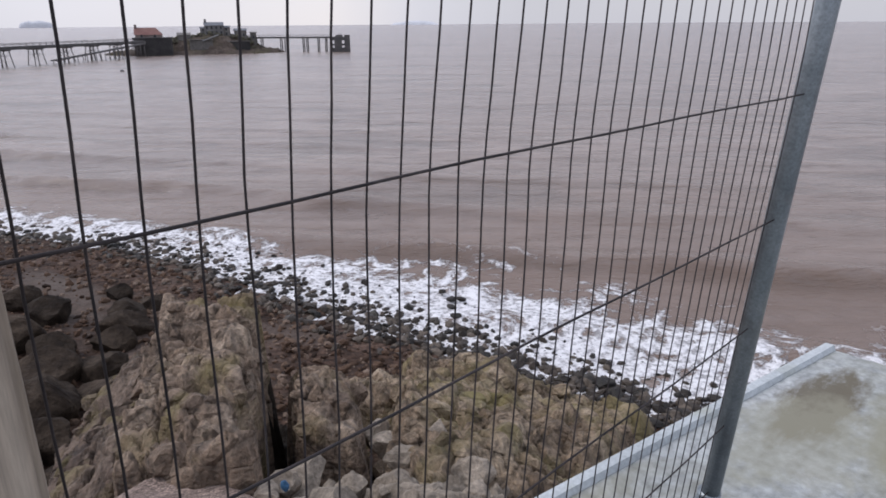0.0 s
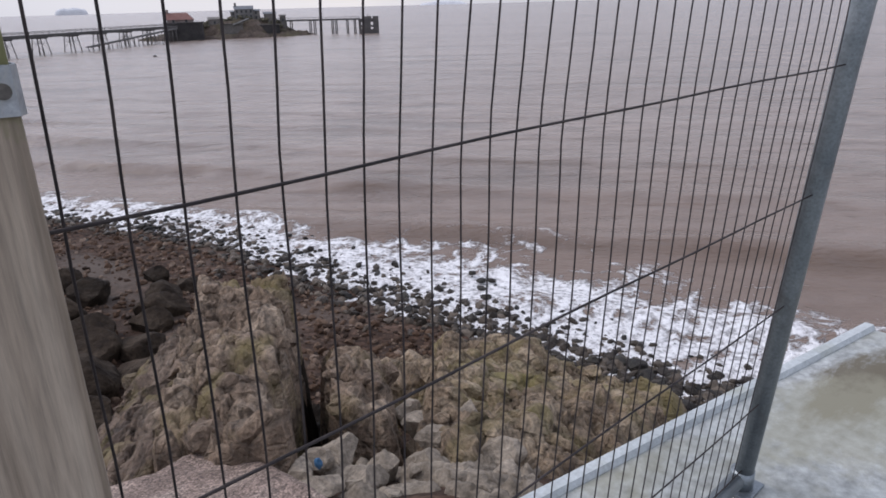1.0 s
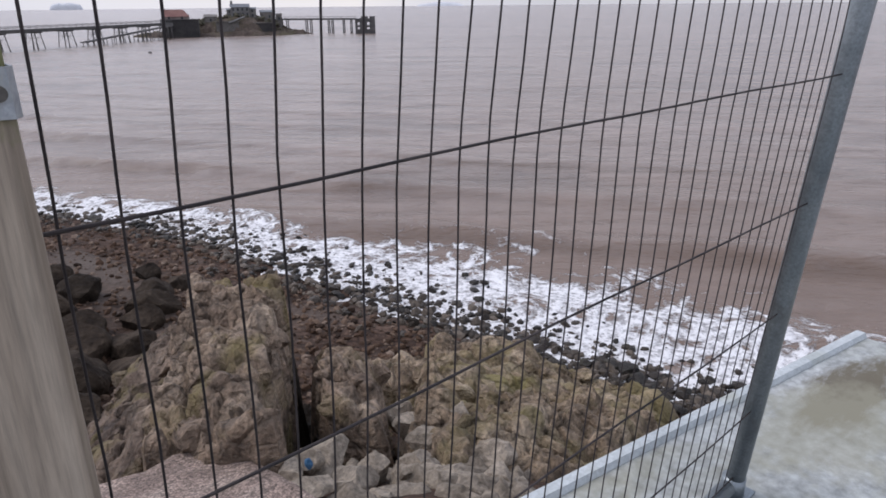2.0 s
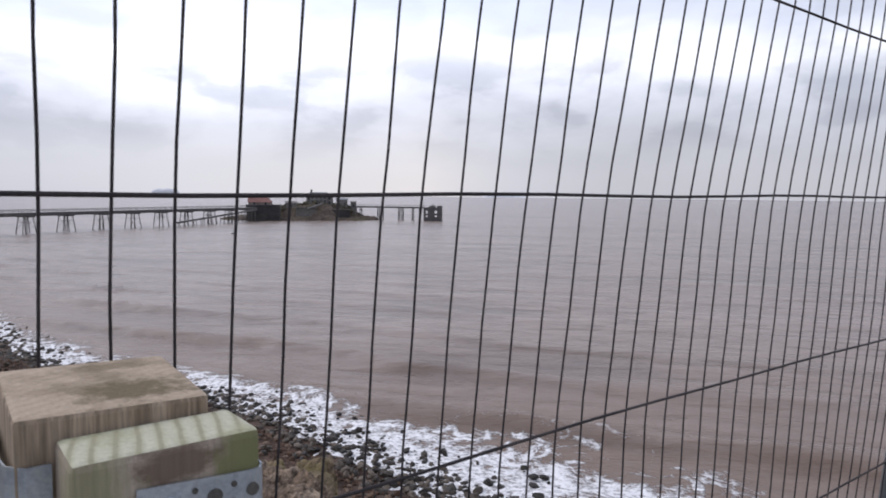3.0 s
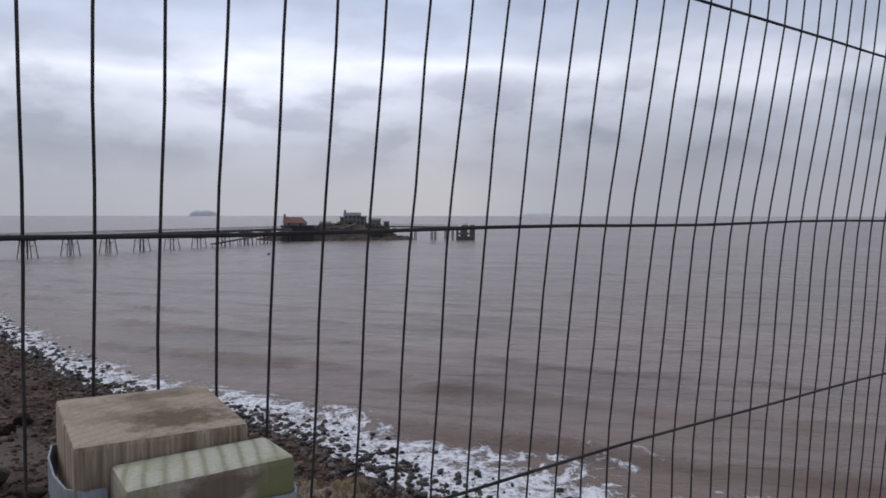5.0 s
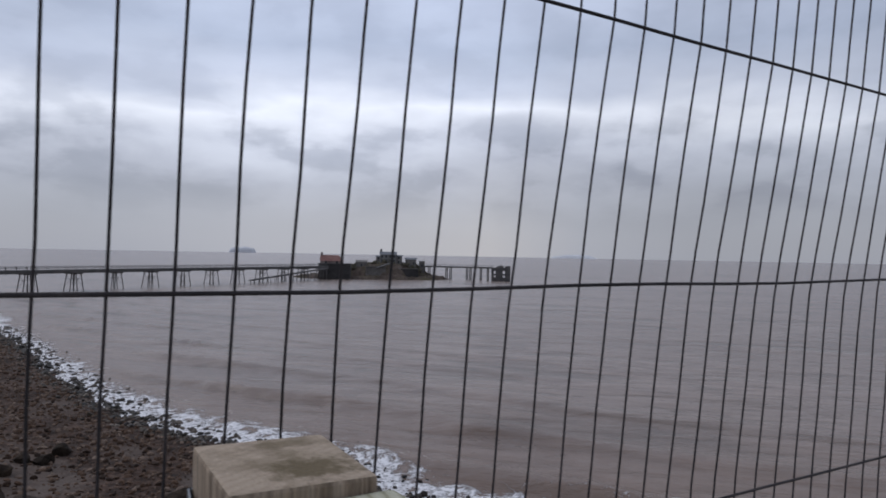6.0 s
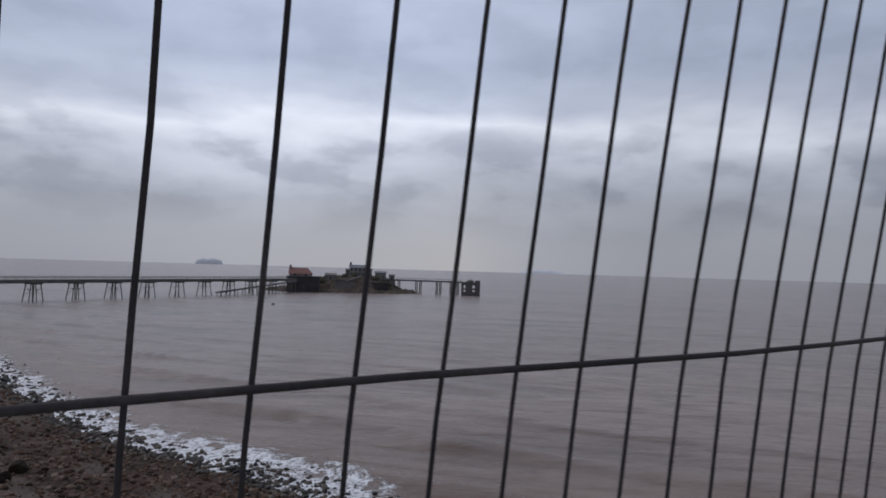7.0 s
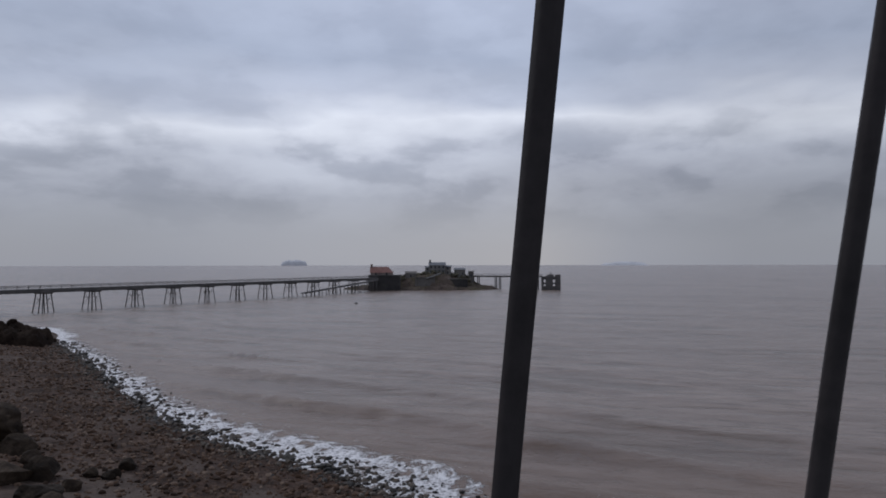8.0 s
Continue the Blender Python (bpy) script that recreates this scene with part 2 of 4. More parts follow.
STRAP = surface("galvanised_strap", [(0.21, 0.225, 0.245), (0.285, 0.305, 0.325), (0.36, 0.38, 0.405)], 60, 400, 0.5, 0.2, 0.0004, metal=0.5,
                stain=(0.33, 0.34, 0.33), stain_scale=90, stain_at=(0.5, 0.7), local=True, grain=0.2)
BOLT = surface("dull_bolt", [(0.06, 0.055, 0.05), (0.12, 0.11, 0.10)], 90, 300, 0.5, 0.3, 0.0005, metal=0.6, local=True)


def timber(name, colours, algae, at, rings=150, grain=0.45):
    return surface(name, colours, rings, 420, 0.85, 0.6, 0.0015, stain=algae, stain_scale=11, stain_at=at, stretch=(1, 1, 0.05), local=True, grain=grain)


TIMBER = timber("weathered_timber", [(0.10, 0.068, 0.042), (0.25, 0.187, 0.13), (0.385, 0.302, 0.222)], (0.17, 0.137, 0.085), (0.54, 0.78))
BATTEN = timber("green_timber", [(0.17, 0.132, 0.098), (0.262, 0.212, 0.164), (0.33, 0.274, 0.216)], (0.2, 0.18, 0.11), (0.58, 0.8), 60, 0.28)


def end_grain(name, colours, algae, turn, rings, bend, blotch, patches=()):
    """Sawn end: bent growth rings with weather stains."""
    m = bpy.data.materials.new(name)
    m.use_nodes = True
    t = m.node_tree
    b = t.nodes["Principled BSDF"]
    co = N(t, "TexCoord")
    mp = N(t, "Mapping")
    mp.inputs["Rotation"].default_value = (0, 0, radians(turn))
    L(t, co.outputs["Object"], mp.inputs[0])
    w = N(t, "TexWave", i_Scale=rings, i_Distortion=bend, i_Detail=2.0, i_Detail_Scale=0.6)
    w.wave_type, w.bands_direction = "BANDS", "X"
    L(t, mp.outputs[0], w.inputs[0])
    no = N(t, "TexNoise", i_Scale=blotch, i_Detail=6.0, i_Roughness=0.65)
    L(t, co.outputs["Object"], no.inputs[0])
    r = ramp(t, [(0.03, colours[0]), (0.22, colours[1]), (0.9, colours[2])])
    L(t, w.outputs[0], r.inputs[0])
    s = ramp(t, [(0.50, (0.0,) * 3), (0.66, (0.75,) * 3)])
    L(t, no.outputs[0], s.inputs[0])
    col = mixer(t, s.outputs[0], r.outputs[0], algae)
    for cx, cy, rx, ry, strong in patches:
        pm = N(t, "Mapping")
        pm.inputs["Location"].default_value = (-cx / rx, -cy / ry, 0)
        pm.inputs["Scale"].default_value = (1 / rx, 1 / ry, 0)
        L(t, co.outputs["Object"], pm.inputs[0])
        ln = N(t, "VectorMath", op="LENGTH")
        L(t, pm.outputs[0], ln.inputs[0])
        fine = N(t, "TexNoise", i_Scale=70.0, i_Detail=6.0, i_Roughness=0.7)
        L(t, co.outputs["Object"], fine.inputs[0])
        both = N(t, "Math", op="MULTIPLY_ADD", n1=-2.6)
        L(t, fine.outputs[0], both.inputs[0]); L(t, ln.outputs["Value"], both.inputs[2])
        soft = N(t, "MapRange", n1=-0.75, n2=-0.15, n3=strong, n4=0.0)
        L(t, both.outputs[0], soft.inputs[0])
        col = mixer(t, soft.outputs[0], col, algae)
    sp = N(t, "TexNoise", i_Scale=420.0, i_Detail=3.0)
    L(t, co.outputs["Object"], sp.inputs[0])
    g = ramp(t, [(0.3, (0.87,) * 3), (0.7, (1.1,) * 3)])
    L(t, sp.outputs[0], g.inputs[0])
    col = mixer(t, 1.0, col, g.outputs[0], "MULTIPLY")
    L(t, col, b.inputs["Base Color"])
    b.inputs["Roughness"].default_value = 0.9
    bp = N(t, "Bump", i_Strength=0.5, i_Distance=0.002)
    L(t, sp.outputs[0], bp.inputs["Height"]); L(t, bp.outputs[0], b.inputs["Normal"])
    return m


def blotch(m, spots):
    """Ragged-edged stains at given places: (centre, radii, colour, strength), in the material's own coordinates."""
    t = m.node_tree
    sock = t.nodes["Principled BSDF"].inputs["Base Color"]
    mp = next(n for n in t.nodes if n.bl_idname == "ShaderNodeMapping")
    src = mp.inputs[0].links[0].from_socket
    col = sock.links[0].from_socket
    for c, r, colour, strong in spots:
        pm = N(t, "Mapping")
        pm.inputs["Location"].default_value = [-c[k] / r[k] for k in range(3)]
        pm.inputs["Scale"].default_value = [1 / r[k] for k in range(3)]
        L(t, src, pm.inputs[0])
        ln = N(t, "VectorMath", op="LENGTH")
        L(t, pm.outputs[0], ln.inputs[0])
        fine = N(t, "TexNoise", i_Scale=1.6, i_Detail=7.0, i_Roughness=0.68)
        L(t, pm.outputs[0], fine.inputs[0])
        both = N(t, "Math", op="MULTIPLY_ADD", n1=-2.2)
        L(t, fine.outputs[0], both.inputs[0]); L(t, ln.outputs["Value"], both.inputs[2])
        soft = N(t, "MapRange", n1=-0.45, n2=0.05, n3=strong, n4=0.0)
        L(t, both.outputs[0], soft.inputs[0])
        col = mixer(t, soft.outputs[0], col, colour)
    L(t, col, sock)


blotch(BATTEN, [((-0.043, -0.141, 1.138), (0.021, 0.03, 0.010), (0.095, 0.06, 0.038), 0.8), ((-0.010, -0.141, 1.132), (0.016, 0.03, 0.02), (0.135, 0.135, 0.05), 0.85),
                ((-0.082, -0.141, 1.10), (0.026, 0.03, 0.06), (0.17, 0.17, 0.075), 0.6), ((0.0, -0.12, 1.13), (0.02, 0.05, 0.03), (0.14, 0.14, 0.06), 0.75)])
blotch(CONCRETE, [((2.08, 0.04, 11.735), (0.30, 0.11, 0.3), (0.105, 0.086, 0.053), 0.92), ((1.85, 0.02, 11.735), (0.30, 0.20, 0.3), (0.25, 0.24, 0.175), 0.6),
                  ((2.25, -0.2, 11.735), (0.35, 0.12, 0.3), (0.22, 0.21, 0.15), 0.6)])
PALE_SAND = ((-0.8, 39.0, 5.2), (7.6, 32.5, 3.4), (8.0, 35.5, 2.2))
blotch(SHINGLE, [((x, y, 1.3), (0.6 * r, 1.5 * r, 4.0), (0.115, 0.09, 0.075), 0.6) for x, y, r in PALE_SAND])


POST_END = end_grain("post_end_grain", [(0.325, 0.25, 0.178), (0.352, 0.274, 0.198), (0.37, 0.29, 0.212)], (0.115, 0.082, 0.038), 62, 40.0, 0.4, 13.0, ((-0.044, -0.066, 0.034, 0.020, 0.95), (-0.046, -0.012, 0.028, 0.010, 0.6)))
BATTEN_END = end_grain("batten_end_grain", [(0.265, 0.25, 0.165), (0.36, 0.345, 0.245), (0.42, 0.405, 0.305)], (0.28, 0.275, 0.165), 12, 33.0, 1.6, 26.0)

IRON = surface("sea_worn_iron", [(0.048, 0.045, 0.045), (0.073, 0.067, 0.064), (0.105, 0.093, 0.087)], 0.6, 4, 0.7, 0.3, 0.05)
DECK = surface("pier_planks", [(0.05, 0.047, 0.047), (0.075, 0.07, 0.068), (0.10, 0.092, 0.09)], 0.3, 3, 0.85, 0.3, 0.05)
ISLE = surface("island_rock", [(0.045, 0.034, 0.029), (0.09, 0.068, 0.055), (0.15, 0.118, 0.095)], 0.12, 0.9, 0.9, 0.9, 0.6,
               stain=(0.085, 0.072, 0.045), stain_scale=0.11, stain_at=(0.47, 0.6), gloss=0.2)
RUBBLE = surface("rubble_wall", [(0.08, 0.073, 0.066), (0.13, 0.118, 0.107), (0.19, 0.174, 0.157)], 0.25, 2.0, 0.9, 0.5, 0.1)
DARK_WALL = surface("dark_sea_wall", [(0.020, 0.018, 0.018), (0.032, 0.029, 0.028), (0.05, 0.045, 0.042)], 0.3, 2.0, 0.85, 0.5, 0.1)
BOAT_WALL = surface("boathouse_wall", [(0.13, 0.095, 0.085), (0.18, 0.14, 0.125), (0.22, 0.18, 0.16)], 0.3, 2.4, 0.9, 0.3, 0.06)
RED_ROOF = surface("red_tiles", [(0.13, 0.055, 0.047), (0.165, 0.077, 0.064), (0.19, 0.095, 0.08)], 0.3, 3.0, 0.85, 0.4, 0.05)
GREY_ROOF = surface("grey_slates", [(0.10, 0.105, 0.115), (0.14, 0.145, 0.155)], 0.4, 3.0, 0.7, 0.3, 0.05)
PALE_WALL = surface("pale_render", [(0.10, 0.098, 0.094), (0.145, 0.14, 0.134), (0.20, 0.193, 0.183)], 0.25, 2.0, 0.9, 0.3, 0.05)
PANE = surface("dark_window", [(0.02, 0.022, 0.025), (0.035, 0.037, 0.04)], 1, 8, 0.25, 0.05, 0.01)
SCRUB = surface("scrub", [(0.06, 0.055, 0.038), (0.085, 0.076, 0.05), (0.11, 0.097, 0.065)], 0.6, 5, 0.9, 0.6, 0.2)
# distance haze is put into this pale land colour
FAR_LAND = surface("hazed_island_land", [(0.50, 0.505, 0.525), (0.53, 0.535, 0.555)], 0.01, 0.05, 1.0, 0.1, 1.0, grain=0.1)
BLUE_PLASTIC = surface("blue_plastic", [(0.015, 0.07, 0.15), (0.03, 0.11, 0.21)], 6, 30, 0.5, 0.2, 0.01)


def sea_material():
    m = bpy.data.materials.new("muddy_sea")
    m.use_nodes = True
    t = m.node_tree
    b = t.nodes["Principled BSDF"]
    geo = N(t, "NewGeometry")
    # ripples run along the shore
    mp = N(t, "Mapping")
    mp.vector_type = "TEXTURE"
    mp.inputs["Rotation"].default_value = (0, 0, radians(-47))
    mp.inputs["Scale"].default_value = (3.2, 1.0, 1.0)
    L(t, geo.outputs["Position"], mp.inputs[0])
    swell = N(t, "TexNoise", i_Scale=0.11, i_Detail=4.0, i_Roughness=0.5, i_Distortion=0.4)
    chop = N(t, "TexNoise", i_Scale=0.6, i_Detail=6.0, i_Roughness=0.62, i_Distortion=0.5)
    ripple = N(t, "TexNoise", i_Scale=4.5, i_Detail=4.0, i_Roughness=0.6)
    for n in (swell, chop, ripple):
        L(t, mp.outputs[0], n.inputs[0])
    far = N(t, "TexNoise", i_Scale=0.02, i_Detail=5.0, i_Roughness=0.6)
    L(t, mp.outputs[0], far.inputs[0])
    silt_shade = ramp(t, [(0.3, (0.180, 0.138, 0.115)), (0.55, (0.216, 0.168, 0.142)), (0.75, (0.248, 0.196, 0.168))])
    L(t, far.outputs[0], silt_shade.inputs[0])
    # wave shading put into the colour: troughs darker, crests paler, by chop and swell
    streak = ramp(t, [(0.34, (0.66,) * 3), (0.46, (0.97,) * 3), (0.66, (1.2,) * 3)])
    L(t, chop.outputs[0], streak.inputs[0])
    col = mixer(t, 0.85, silt_shade.outputs[0], streak.outputs[0], "MULTIPLY")
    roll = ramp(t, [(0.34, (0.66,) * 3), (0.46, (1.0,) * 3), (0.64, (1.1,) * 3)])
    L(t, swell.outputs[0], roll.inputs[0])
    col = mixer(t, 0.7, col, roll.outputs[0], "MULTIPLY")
    at = N(t, "Attribute")
    at.attribute_name = "foam"
    # stirred sand near the beach
    near = N(t, "MapRange", n1=0.8, n2=4.6, n3=0.7, n4=0.0)
    L(t, at.outputs["Fac"], near.inputs[0])
    col = mixer(t, near.outputs[0], col, (0.165, 0.112, 0.084))
    # breaker fronts painted darker brown, as their shade
    front_shade = N(t, "Attribute")
    front_shade.attribute_name = "silt_shade"
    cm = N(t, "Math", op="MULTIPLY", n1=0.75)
    L(t, front_shade.outputs["Fac"], cm.inputs[0])
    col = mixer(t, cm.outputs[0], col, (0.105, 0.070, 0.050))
    # foam: dense at the stones, torn into lace further out
    warp = N(t, "TexNoise", i_Scale=0.55, i_Detail=6.0, i_Roughness=0.68)
    L(t, geo.outputs["Position"], warp.inputs[0])
    wv = mixer(t, 1.0, geo.outputs["Position"], warp.outputs["Color"], "LINEAR_LIGHT")

    def lace(scale, width, top):
        v = N(t, "TexVoronoi", i_Scale=scale)
        v.feature = "DISTANCE_TO_EDGE"
        L(t, wv, v.inputs["Vector"])
        m2 = N(t, "MapRange", n1=0.0, n2=width, n3=top, n4=0.0)
        L(t, v.outputs["Distance"], m2.inputs[0])
        return m2.outputs[0]

    lsum = N(t, "Math", op="MAXIMUM")
    L(t, lace(0.8, 0.30, 1.0), lsum.inputs[0]); L(t, lace(2.1, 0.22, 0.85), lsum.inputs[1])
    patch = N(t, "TexNoise", i_Scale=0.33, i_Detail=6.0, i_Roughness=0.68, i_Distortion=1.0)
    L(t, geo.outputs["Position"], patch.inputs[0])
    # density: 1 at the waterline, 0 past the outer edge, torn by patches
    dens = N(t, "MapRange", n1=0.3, n2=1.15, n3=0.88, n4=-0.28)
    L(t, at.outputs["Fac"], dens.inputs[0])
    pm = N(t, "MapRange", n1=0.3, n2=0.7, n3=-0.85, n4=0.75)
    L(t, patch.outputs[0], pm.inputs[0])
    d2 = N(t, "Math", op="ADD")
    L(t, dens.outputs[0], d2.inputs[0]); L(t, pm.outputs[0], d2.inputs[1])
    d3 = N(t, "Math", op="ADD")
    ls = N(t, "Math", op="MULTIPLY", n1=0.75)
    L(t, lsum.outputs[0], ls.inputs[0])
    L(t, d2.outputs[0], d3.inputs[0]); L(t, ls.outputs[0], d3.inputs[1])
    ff = N(t, "MapRange", n1=0.62, n2=0.92, n3=0.0, n4=1.0)
    ff.clamp = True
    L(t, d3.outputs[0], ff.inputs[0])
    out_edge = N(t, "MapRange", n1=1.0, n2=1.35, n3=1.0, n4=0.0)
    L(t, at.outputs["Fac"], out_edge.inputs[0])
    fo = N(t, "Math", op="MULTIPLY")
    L(t, ff.outputs[0], fo.inputs[0]); L(t, out_edge.outputs[0], fo.inputs[1])
    foam = fo.outputs[0]
    # thin froth tints the water round the lace
    thin = N(t, "MapRange", n1=0.1, n2=0.9, n3=0.0, n4=0.35)
    L(t, d2.outputs[0], thin.inputs[0])
    tm = N(t, "Math", op="MULTIPLY")
    L(t, thin.outputs[0], tm.inputs[0]); L(t, out_edge.outputs[0], tm.inputs[1])
    col = mixer(t, tm.outputs[0], col, (0.48, 0.44, 0.42))
    froth = N(t, "TexNoise", i_Scale=3.0, i_Detail=7.0, i_Roughness=0.7)
    L(t, geo.outputs["Position"], froth.inputs[0])
    fr = ramp(t, [(0.39, (0.36, 0.345, 0.345)), (0.49, (0.81, 0.79, 0.795)), (0.56, (0.97, 0.955, 0.955))])
    L(t, froth.outputs[0], fr.inputs[0])
    col = mixer(t, foam, col, fr.outputs[0])
    L(t, col, b.inputs["Base Color"])
    rg = N(t, "MapRange", n3=0.26, n4=0.85)
    L(t, foam, rg.inputs[0]); L(t, rg.outputs[0], b.inputs["Roughness"])
    b.inputs["IOR"].default_value = 1.33
    b.inputs["Specular IOR Level"].default_value = 0.44
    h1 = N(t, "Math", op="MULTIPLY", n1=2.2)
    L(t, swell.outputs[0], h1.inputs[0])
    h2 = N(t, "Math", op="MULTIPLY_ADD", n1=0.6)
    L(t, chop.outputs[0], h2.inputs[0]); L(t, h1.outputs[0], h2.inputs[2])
    h3 = N(t, "Math", op="MULTIPLY_ADD", n1=0.1)
    L(t, ripple.outputs[0], h3.inputs[0]); L(t, h2.outputs[0], h3.inputs[2])
    hf = N(t, "Math", op="MULTIPLY")
    L(t, foam, hf.inputs[0]); L(t, froth.outputs[0], hf.inputs[1])
    h4 = N(t, "Math", op="MULTIPLY_ADD", n1=0.4)
    L(t, hf.outputs[0], h4.inputs[0]); L(t, h3.outputs[0], h4.inputs[2])
    bp = N(t, "Bump", i_Strength=0.85, i_Distance=1.0)
    L(t, h4.outputs[0], bp.inputs["Height"]); L(t, bp.outputs[0], b.inputs["Normal"])
    return m


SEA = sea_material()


# ---- mesh helpers ----
def mesh_of(bm, name, mat, smooth=False):
    me = bpy.data.meshes.new(name)
    bm.normal_update()
    bm.to_mesh(me)
    bm.free()
    for m in (mat if isinstance(mat, (list, tuple)) else [mat]):
        me.materials.append(m)
    if smooth:
        me.polygons.foreach_set("use_smooth", [True] * len(me.polygons))
    return me


def part(name, bm, mat, parent=None, label="", smooth=False):
    ob = new(name, mesh_of(bm, name, mat, smooth))
    if parent:
        ob.parent = parent
    if label:
        ob["label"] = label
    return ob


def shared(name, me, parent, m=None):
    ob = new(name, me)
    ob.parent = parent
    if m is not None:
        ob.matrix_basis = m
    return ob


def base(name, x, y, z, label, category, group="", kind="", rz=0.0):
    e = new(name)
    e.empty_display_size = 0.1
    e.matrix_basis = pose(x, y, z, 0, 0, rz)
    return tagged(e, label, category, group, kind)


def add_box(bm, a, b, bevel=0.0, m=None):
    r = bmesh.ops.create_cube(bm, size=1)
    for v in r["verts"]:
        v.co = Vector([a[k] + (v.co[k] + 0.5) * (b[k] - a[k]) for k in range(3)])
    vs = r["verts"]
    if bevel:
        es = list({e for v in vs for e in v.link_edges})
        rb = bmesh.ops.bevel(bm, geom=es, offset=bevel, segments=2, affect="EDGES", profile=0.6)
        vs = list({v for f in rb["faces"] for v in f.verts} | {v for v in vs if v.is_valid})
    if m is not None:
        bmesh.ops.transform(bm, matrix=m, verts=[v for v in vs if v.is_valid])
    return vs


def box_bm(a, b, bevel=0.0):
    bm = bmesh.new()
    add_box(bm, a, b, bevel)
    return bm


def add_tube(bm, pts, r, n=8, r2=None):
    """A round bar through the points, closed at its ends."""
    rings = []
    for i, p in enumerate(pts):
        p = Vector(p)
        d = (Vector(pts[min(i + 1, len(pts) - 1)]) - Vector(pts[max(i - 1, 0)])).normalized()
        u = d.cross(Vector((0.31, 0.94, 0.13))).normalized()
        w = d.cross(u)
        rad = r if r2 is None else r + (r2 - r) * i / (len(pts) - 1)
        rings.append([bm.verts.new(p + rad * (math.cos(a) * u + math.sin(a) * w)) for a in (2 * math.pi * k / n for k in range(n))])
    for a, b in zip(rings, rings[1:]):
        for k in range(n):
            bm.faces.new((a[k], a[(k + 1) % n], b[(k + 1) % n], b[k]))
    bm.faces.new(rings[0][::-1])
    bm.faces.new(rings[-1])


def tube_bm(pts, r, n=8, r2=None):
    bm = bmesh.new()
    add_tube(bm, pts, r, n, r2)
    return bm


def fbm(x, y, z, octaves=4, h=0.9):
    return noise.fractal(Vector((x, y, z)), h, 2.1, octaves)


def smooth(a, b, x):
    t = min(1.0, max(0.0, (x - a) / (b - a)))
    return t * t * (3 - 2 * t)


# ---- the shore ----
SHORE = [(-80, 26), (4, 20.2), (8.4, 18.9), (11, 18.4), (14, 17.9), (18, 17.2), (22, 16.5), (27, 15.7), (34, 14.9), (39, 13.9), (49, 9.3), (53, 7.6), (61, 5.2), (82, 1.6),
         (100, -0.6), (127, -5.5), (145, -6.5), (160, -10), (180, -20), (300, -80)]


def shore_x(y):
    for (y0, x0), (y1, x1) in zip(SHORE, SHORE[1:]):
        if y <= y1:
            return x0 + (x1 - x0) * (y - y0) / (y1 - y0)
    return SHORE[-1][1]


def inland(x, y):
    """Metres from the waterline, positive on land."""
    slope = (shore_x(y + 2) - shore_x(y - 2)) / 4
    return (shore_x(y) - x) / math.sqrt(1 + slope * slope)


def ground_z(x, y):
    d = inland(x, y)
    z = 0.115 * d if d < 25 else 2.875 + 0.25 * (d - 25)
    z = min(z, 9.0)
    if d < 0:
        z = 0.16 * d
    r = math.hypot(x, y)
    bank = 7.55 - 0.60 * (r - 5.6)
    if y > -2 and x > -30:
        z = max(z, min(bank, 9.4))
    # the cleft between the outcrops
    a = ((x - 4.3) * 0.52 + (y - 7.6) * 0.854)
    c = abs((x - 4.3) * 0.854 - (y - 7.6) * 0.52)
    if 0 < a < 9:
        z -= 3.6 * (1 - smooth(0.3, 1.1, c)) * smooth(0, 1, a) * (1 - smooth(7.5, 9, a))
    return z + 0.14 * fbm(x * 0.5, y * 0.5, 3.0) * smooth(-4, 2, d) + 0.05 * fbm(x * 2.2, y * 2.2, 7.0) * smooth(-1, 1, d)


def axis(stops):
    out = []
    for a, b, step in stops:
        n = max(1, round((b - a) / step))
        out += [a + (b - a) * i / n for i in range(n)]
    out.append(stops[-1][1])
    return out


def sheet(name, xs, ys, zf, mat, attr=None):
    verts, vals = [], {}
    for y in ys:
        for x in xs:
            verts.append((x, y, zf(x, y)))
            for k, f in (attr or {}).items():
                vals.setdefault(k, []).append(f(x, y))
    w = len(xs)
    faces = [(j * w + i, j * w + i + 1, (j + 1) * w + i + 1, (j + 1) * w + i) for j in range(len(ys) - 1) for i in range(w - 1)]
    me = bpy.data.meshes.new(name)
    me.from_pydata(verts, [], faces)
    me.materials.append(mat)
    me.polygons.foreach_set("use_smooth", [True] * len(me.polygons))
    for k, v in vals.items():
        a = me.attributes.new(k, "FLOAT", "POINT")
        a.data.foreach_set("value", v)
    return new(name, me)


def foam_width(y):
    return 10.2 - 4.2 * smooth(24, 33, y) - 2.0 * smooth(52, 76, y)


def wave_phase(x, y):
    return (0.853 * x + 0.521 * y - 37.0) * 0.604 + 1.0 * fbm(x * 0.04, y * 0.04, 1.0) + 0.35 * fbm(x * 0.2, y * 0.2, 2.0)


def front_shade_at(x, y):
    """Shade of the breaker fronts, to be put into the water's colour."""
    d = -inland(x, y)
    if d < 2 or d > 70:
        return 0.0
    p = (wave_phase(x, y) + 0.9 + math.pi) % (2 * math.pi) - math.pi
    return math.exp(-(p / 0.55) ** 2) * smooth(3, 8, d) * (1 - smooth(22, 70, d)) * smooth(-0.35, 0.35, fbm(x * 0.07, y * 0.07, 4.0))


